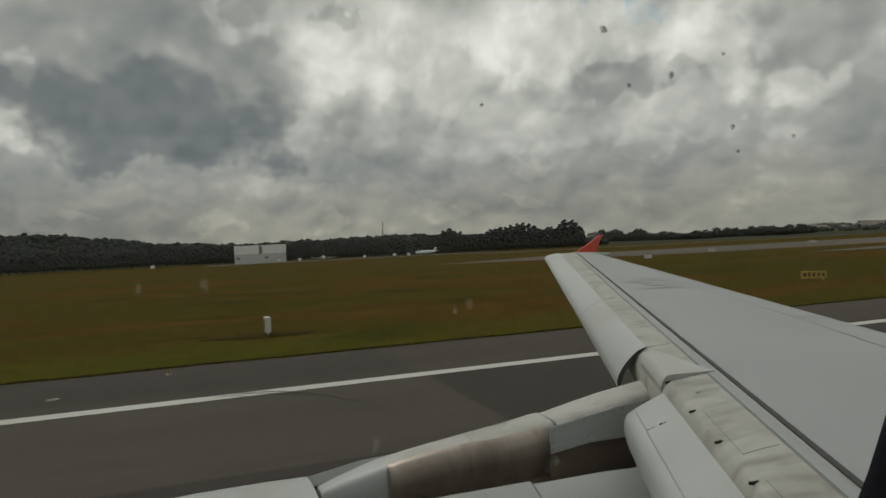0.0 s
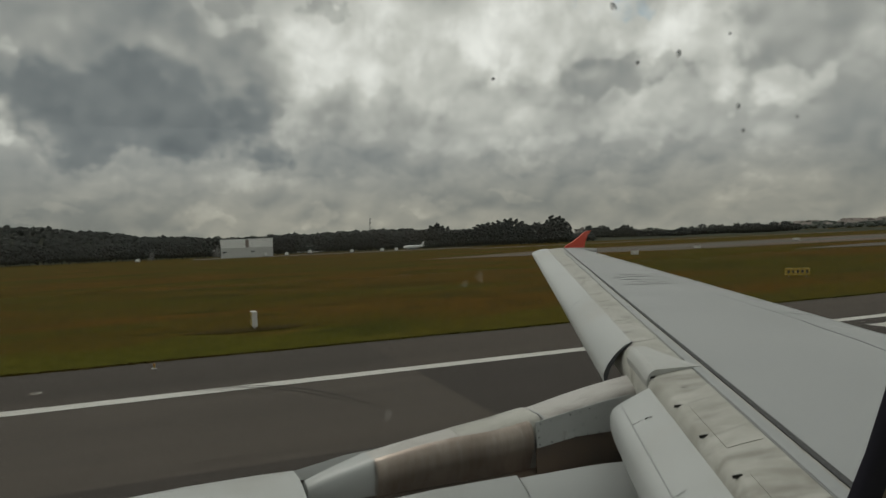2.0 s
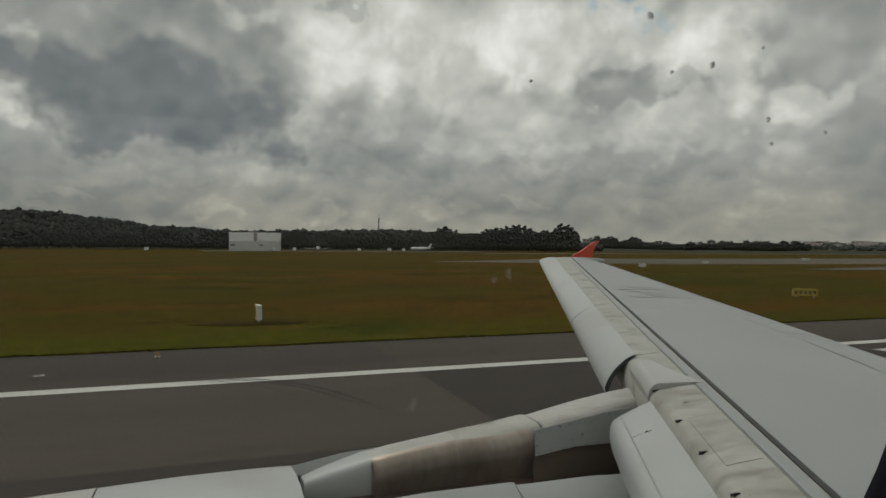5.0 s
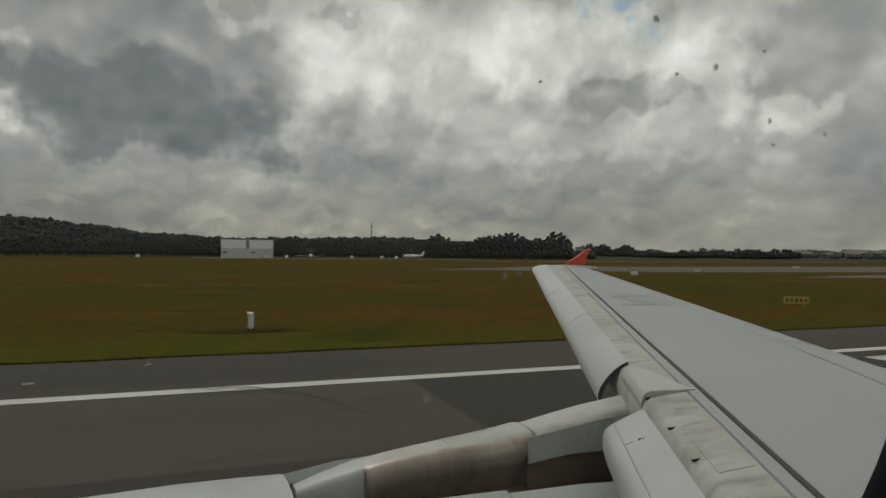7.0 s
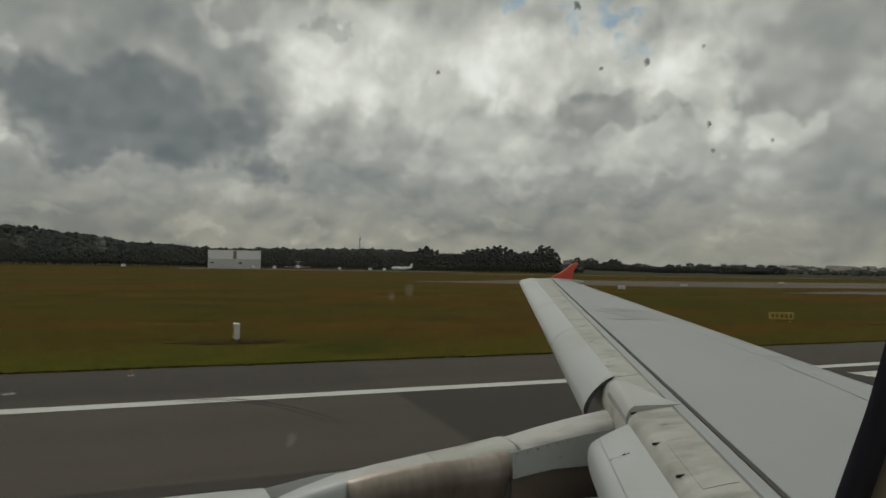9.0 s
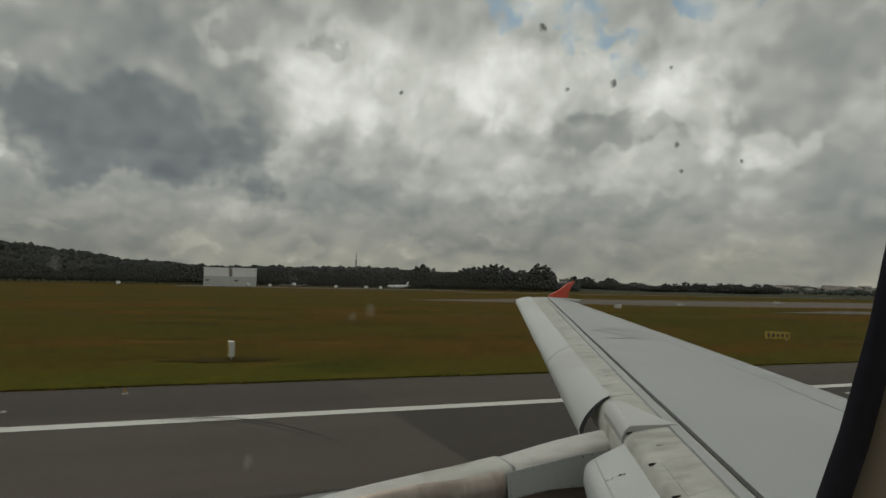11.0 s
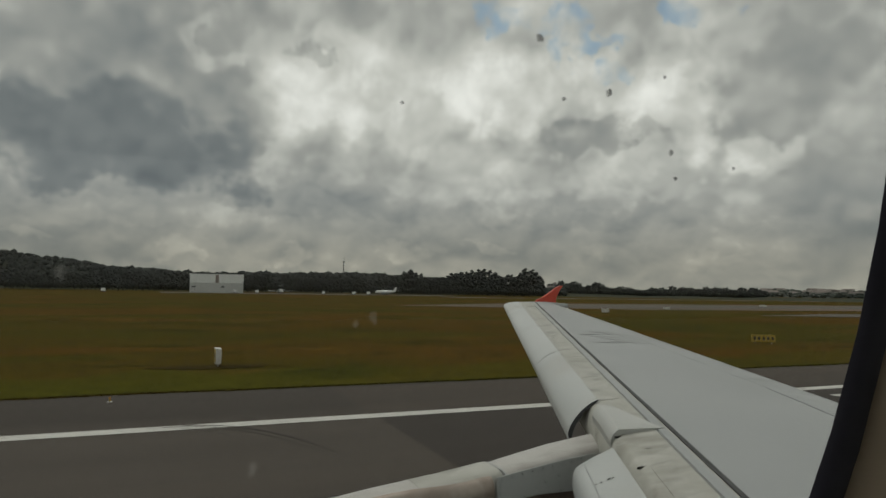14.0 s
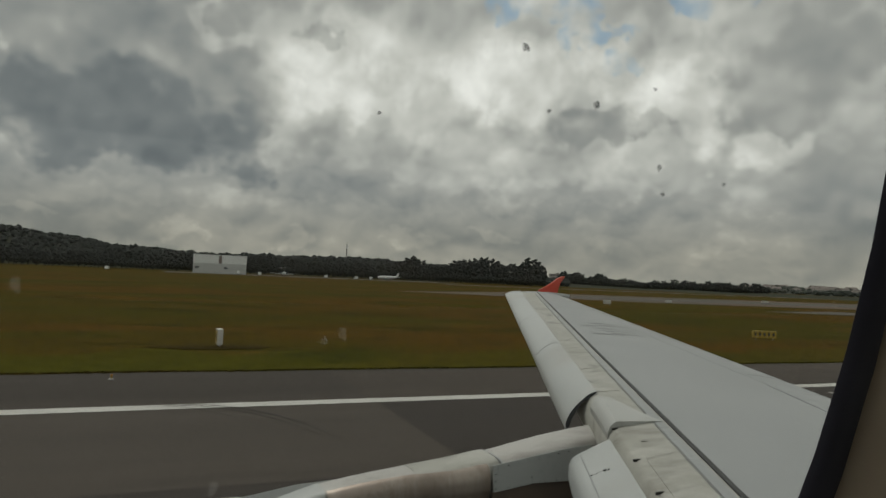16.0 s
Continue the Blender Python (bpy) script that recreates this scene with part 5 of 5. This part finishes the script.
def tree(name, seed, height, crown_w, bare):
    """A tapered trunk with limbs and a gappy crown of many leaf clumps."""
    rnd = random.Random(seed)
    t = thing(name, "tall dark green tree at the airfield's edge", "tree", None, "trees along the airfield")
    bm_v, bm_f = [], []

    def limb(a, b, ra, rb, n=6, lean=0.0):
        base = len(bm_v)
        up = (Vector(b) - Vector(a)).normalized()
        side = up.orthogonal().normalized()
        other = up.cross(side)
        for c, r in ((a, ra), (b, rb)):
            for k in range(n):
                w = 2 * math.pi * k / n
                bm_v.append(Vector(c) + side * (r * math.cos(w)) + other * (r * math.sin(w)))
        for k in range(n):
            bm_f.append((base + k, base + (k + 1) % n, base + n + (k + 1) % n, base + n + k))
    top = Vector((rnd.uniform(-0.5, 0.5), rnd.uniform(-0.5, 0.5), height * 0.62))
    limb((0, 0, -0.3), (top.x * 0.4, top.y * 0.4, height * bare), 0.42, 0.28, 8)
    limb((top.x * 0.4, top.y * 0.4, height * bare), top, 0.28, 0.08, 8)
    spots = []
    mid, tall = height * (bare + 0.52 * (1 - bare)), height * 0.44 * (1 - bare)
    heads = 15
    for k in range(heads):
        a = 2.4 * k + rnd.uniform(-0.3, 0.3)
        up = -0.75 + 1.65 * (k + 0.5) / heads
        out = math.sqrt(max(0.05, 1 - min(1.0, abs(up)) ** 2)) * crown_w * 0.5 * rnd.uniform(0.55, 0.95)
        end = Vector((out * math.cos(a), out * math.sin(a), mid + up * tall * rnd.uniform(0.8, 1.05)))
        if k % 2 == 0:
            limb(Vector((0, 0, height * rnd.uniform(bare * 0.8, bare + 0.15))), end, 0.14, 0.04, 5)
        for j in range(6):
            r = rnd.uniform(0.55, 1.15) * crown_w / 7.5
            spots.append((end.x + rnd.gauss(0, crown_w * 0.07), end.y + rnd.gauss(0, crown_w * 0.07), end.z + rnd.gauss(0, crown_w * 0.045), r, rnd.uniform(0.6, 0.85)))
    part("trunk", mesh_of("trunk", bm_v, bm_f, M["bark"], True), t)
    part("crown", clumps("crown", spots, M["leaf"], seed + 9), t)
    return t


KINDS = [tree("tree", 21 + k, h, w, b) for k, (h, w, b) in enumerate(((14, 9, 0.22), (16.5, 9.5, 0.3), (12, 10, 0.12), (15, 8, 0.32), (10, 8, 0.08), (18.5, 11, 0.36)))]
used = [False] * len(KINDS)


def plant(kind, az, d, scale, turn):
    x, y = polar(az, d)
    h = hill_height(az, d) if d > 540 else -0.06
    m = pose(x, y, h, 0, 0, turn)
    if used[kind]:
        ob = copy_thing(KINDS[kind], m)
    else:
        ob, used[kind] = KINDS[kind], True
        ob.matrix_basis = m
    ob.scale = (scale, scale, scale)
    return ob


def treeline():
    rnd = random.Random(77)
    az = -20.0
    while az < 32.0:
        d = rnd.uniform(488, 540)
        if 20.0 < az:
            kind, sc = rnd.choice((1, 3, 5, 5, 0)), rnd.uniform(0.75, 1.12)
        elif az < -2:
            kind, sc = rnd.choice((0, 2, 4, 2)), rnd.uniform(0.8, 1.05)
        else:
            kind, sc = rnd.choice((0, 2, 4, 3)), rnd.uniform(0.75, 1.0)
        plant(kind, az, d, sc, rnd.uniform(0, 360))
        az += rnd.uniform(0.26, 0.5)
    az = 19.5
    while az < 32.0:
        plant(rnd.choice((0, 2, 2, 4)), az, rnd.uniform(520, 545), rnd.uniform(0.55, 0.95), rnd.uniform(0, 360))
        az += rnd.uniform(0.22, 0.4)
    # shrubs and lower trees in front fill the foot of the wood
    az = -20.0
    while az < 31.8:
        plant(rnd.choice((4, 2)), az, rnd.uniform(474, 486), rnd.uniform(0.42, 0.62), rnd.uniform(0, 360))
        az += rnd.uniform(0.4, 0.75)
    az = 33.4
    while az < 49:
        sc = 0.95 if az < 37 else 0.72
        plant(rnd.choice((2, 4, 0)), az, rnd.uniform(690, 730), sc * rnd.uniform(0.75, 1.1), rnd.uniform(0, 360))
        az += rnd.uniform(0.16, 0.28)


treeline()


def house(m, w, d, h, label):
    t = thing("house", label, "house", m, "houses of the distant town")
    part("wall", box_me("wall", -w / 2, -d / 2, -2, w / 2, d / 2, h, M["house_wall"]), t)
    v = [(-w / 2 - 0.4, -d / 2 - 0.4, h), (w / 2 + 0.4, -d / 2 - 0.4, h), (w / 2 + 0.4, d / 2 + 0.4, h), (-w / 2 - 0.4, d / 2 + 0.4, h), (-w / 2, 0, h + d * 0.22), (w / 2, 0, h + d * 0.22)]
    part("roof", mesh_of("roof", v, [(0, 1, 5, 4), (2, 3, 4, 5), (0, 4, 3), (1, 2, 5), (3, 2, 1, 0)], M["house_roof"]), t)
    for k in range(3):
        x = -w / 2 + w * (k + 0.5) / 3
        part("window", box_me("window", x - 0.7, -d / 2 - 0.05, h * 0.35, x + 0.7, -d / 2 + 0.02, h * 0.7, M["dark_inside"]), t)
    return t


def town():
    rnd = random.Random(8)
    protos = [house(pose(*polar(52 + k, 1420), town_height(52 + k, 1420)), w, d, h, "pale house on the distant hill, greyed for haze") for k, (w, d, h) in enumerate(((11, 9, 4), (15, 10, 5), (22, 12, 6)))]
    for k in range(62):
        az, d = rnd.uniform(45, 65), rnd.uniform(1330, 1560)
        copy_thing(rnd.choice(protos), pose(*polar(az, d), town_height(az, d), 0, 0, rnd.uniform(-60, 0)))


town()


def apartment_block():
    x, y = polar(33.1, 800)
    t = thing("apartment_block", "pale grey apartment block behind the trees", "building", pose(x, y, -0.06, 0, 0, -30))
    part("wall", box_me("wall", -9, -6, 0, 9, 6, 12, M["house_wall"], 0.1), t)
    part("roof", box_me("roof", -9.4, -6.4, 12, 9.4, 6.4, 12.5, M["house_roof"], 0.05), t)
    part("lift_house", box_me("lift_house", -2, -3, 12.5, 2, 3, 14.2, M["house_wall"], 0.05), t)
    for i in range(5):
        for k in range(4):
            part("window", box_me("window", -7.9 + 3.4 * i, -6.04, 1.2 + 3.0 * k, -5.7 + 3.4 * i, -5.9, 2.7 + 3.0 * k, M["dark_inside"]), t)


apartment_block()


def mast():
    x, y = polar(15.5, 690)
    h0 = hill_height(15.5, 690)
    t = thing("radio_mast", "slim lattice radio mast on the wooded hill", "mast", pose(x, y, h0))
    for k in range(3):
        a = 2 * math.pi * k / 3
        v = [(0.9 * math.cos(a) * s + dx, 0.9 * math.sin(a) * s + dy, z) for z, s in ((-1, 1.0), (17, 0.4)) for dx, dy in ((-.1, -.1), (.1, -.1), (.1, .1), (-.1, .1))]
        part("leg", mesh_of("leg", v, grid_faces(2, 4, close_v=True) + [(7, 6, 5, 4)], M["steel"]), t)
    for k in range(7):
        z = 1 + 2.3 * k
        s = 1.0 - 0.6 * z / 18
        part("brace", box_me("brace", -0.9 * s, -0.9 * s, z, 0.9 * s, 0.9 * s, z + 0.18, M["steel"]), t)
    part("aerial", box_me("aerial", -0.08, -0.08, 17, 0.08, 0.08, 20, M["steel"]), t)
    for z in (13.5, 15.5):
        part("antenna_panel", box_me("antenna_panel", -0.9, -0.9, z, 0.9, -0.6, z + 1.5, M["jet_white"], 0.05), t)


mast()
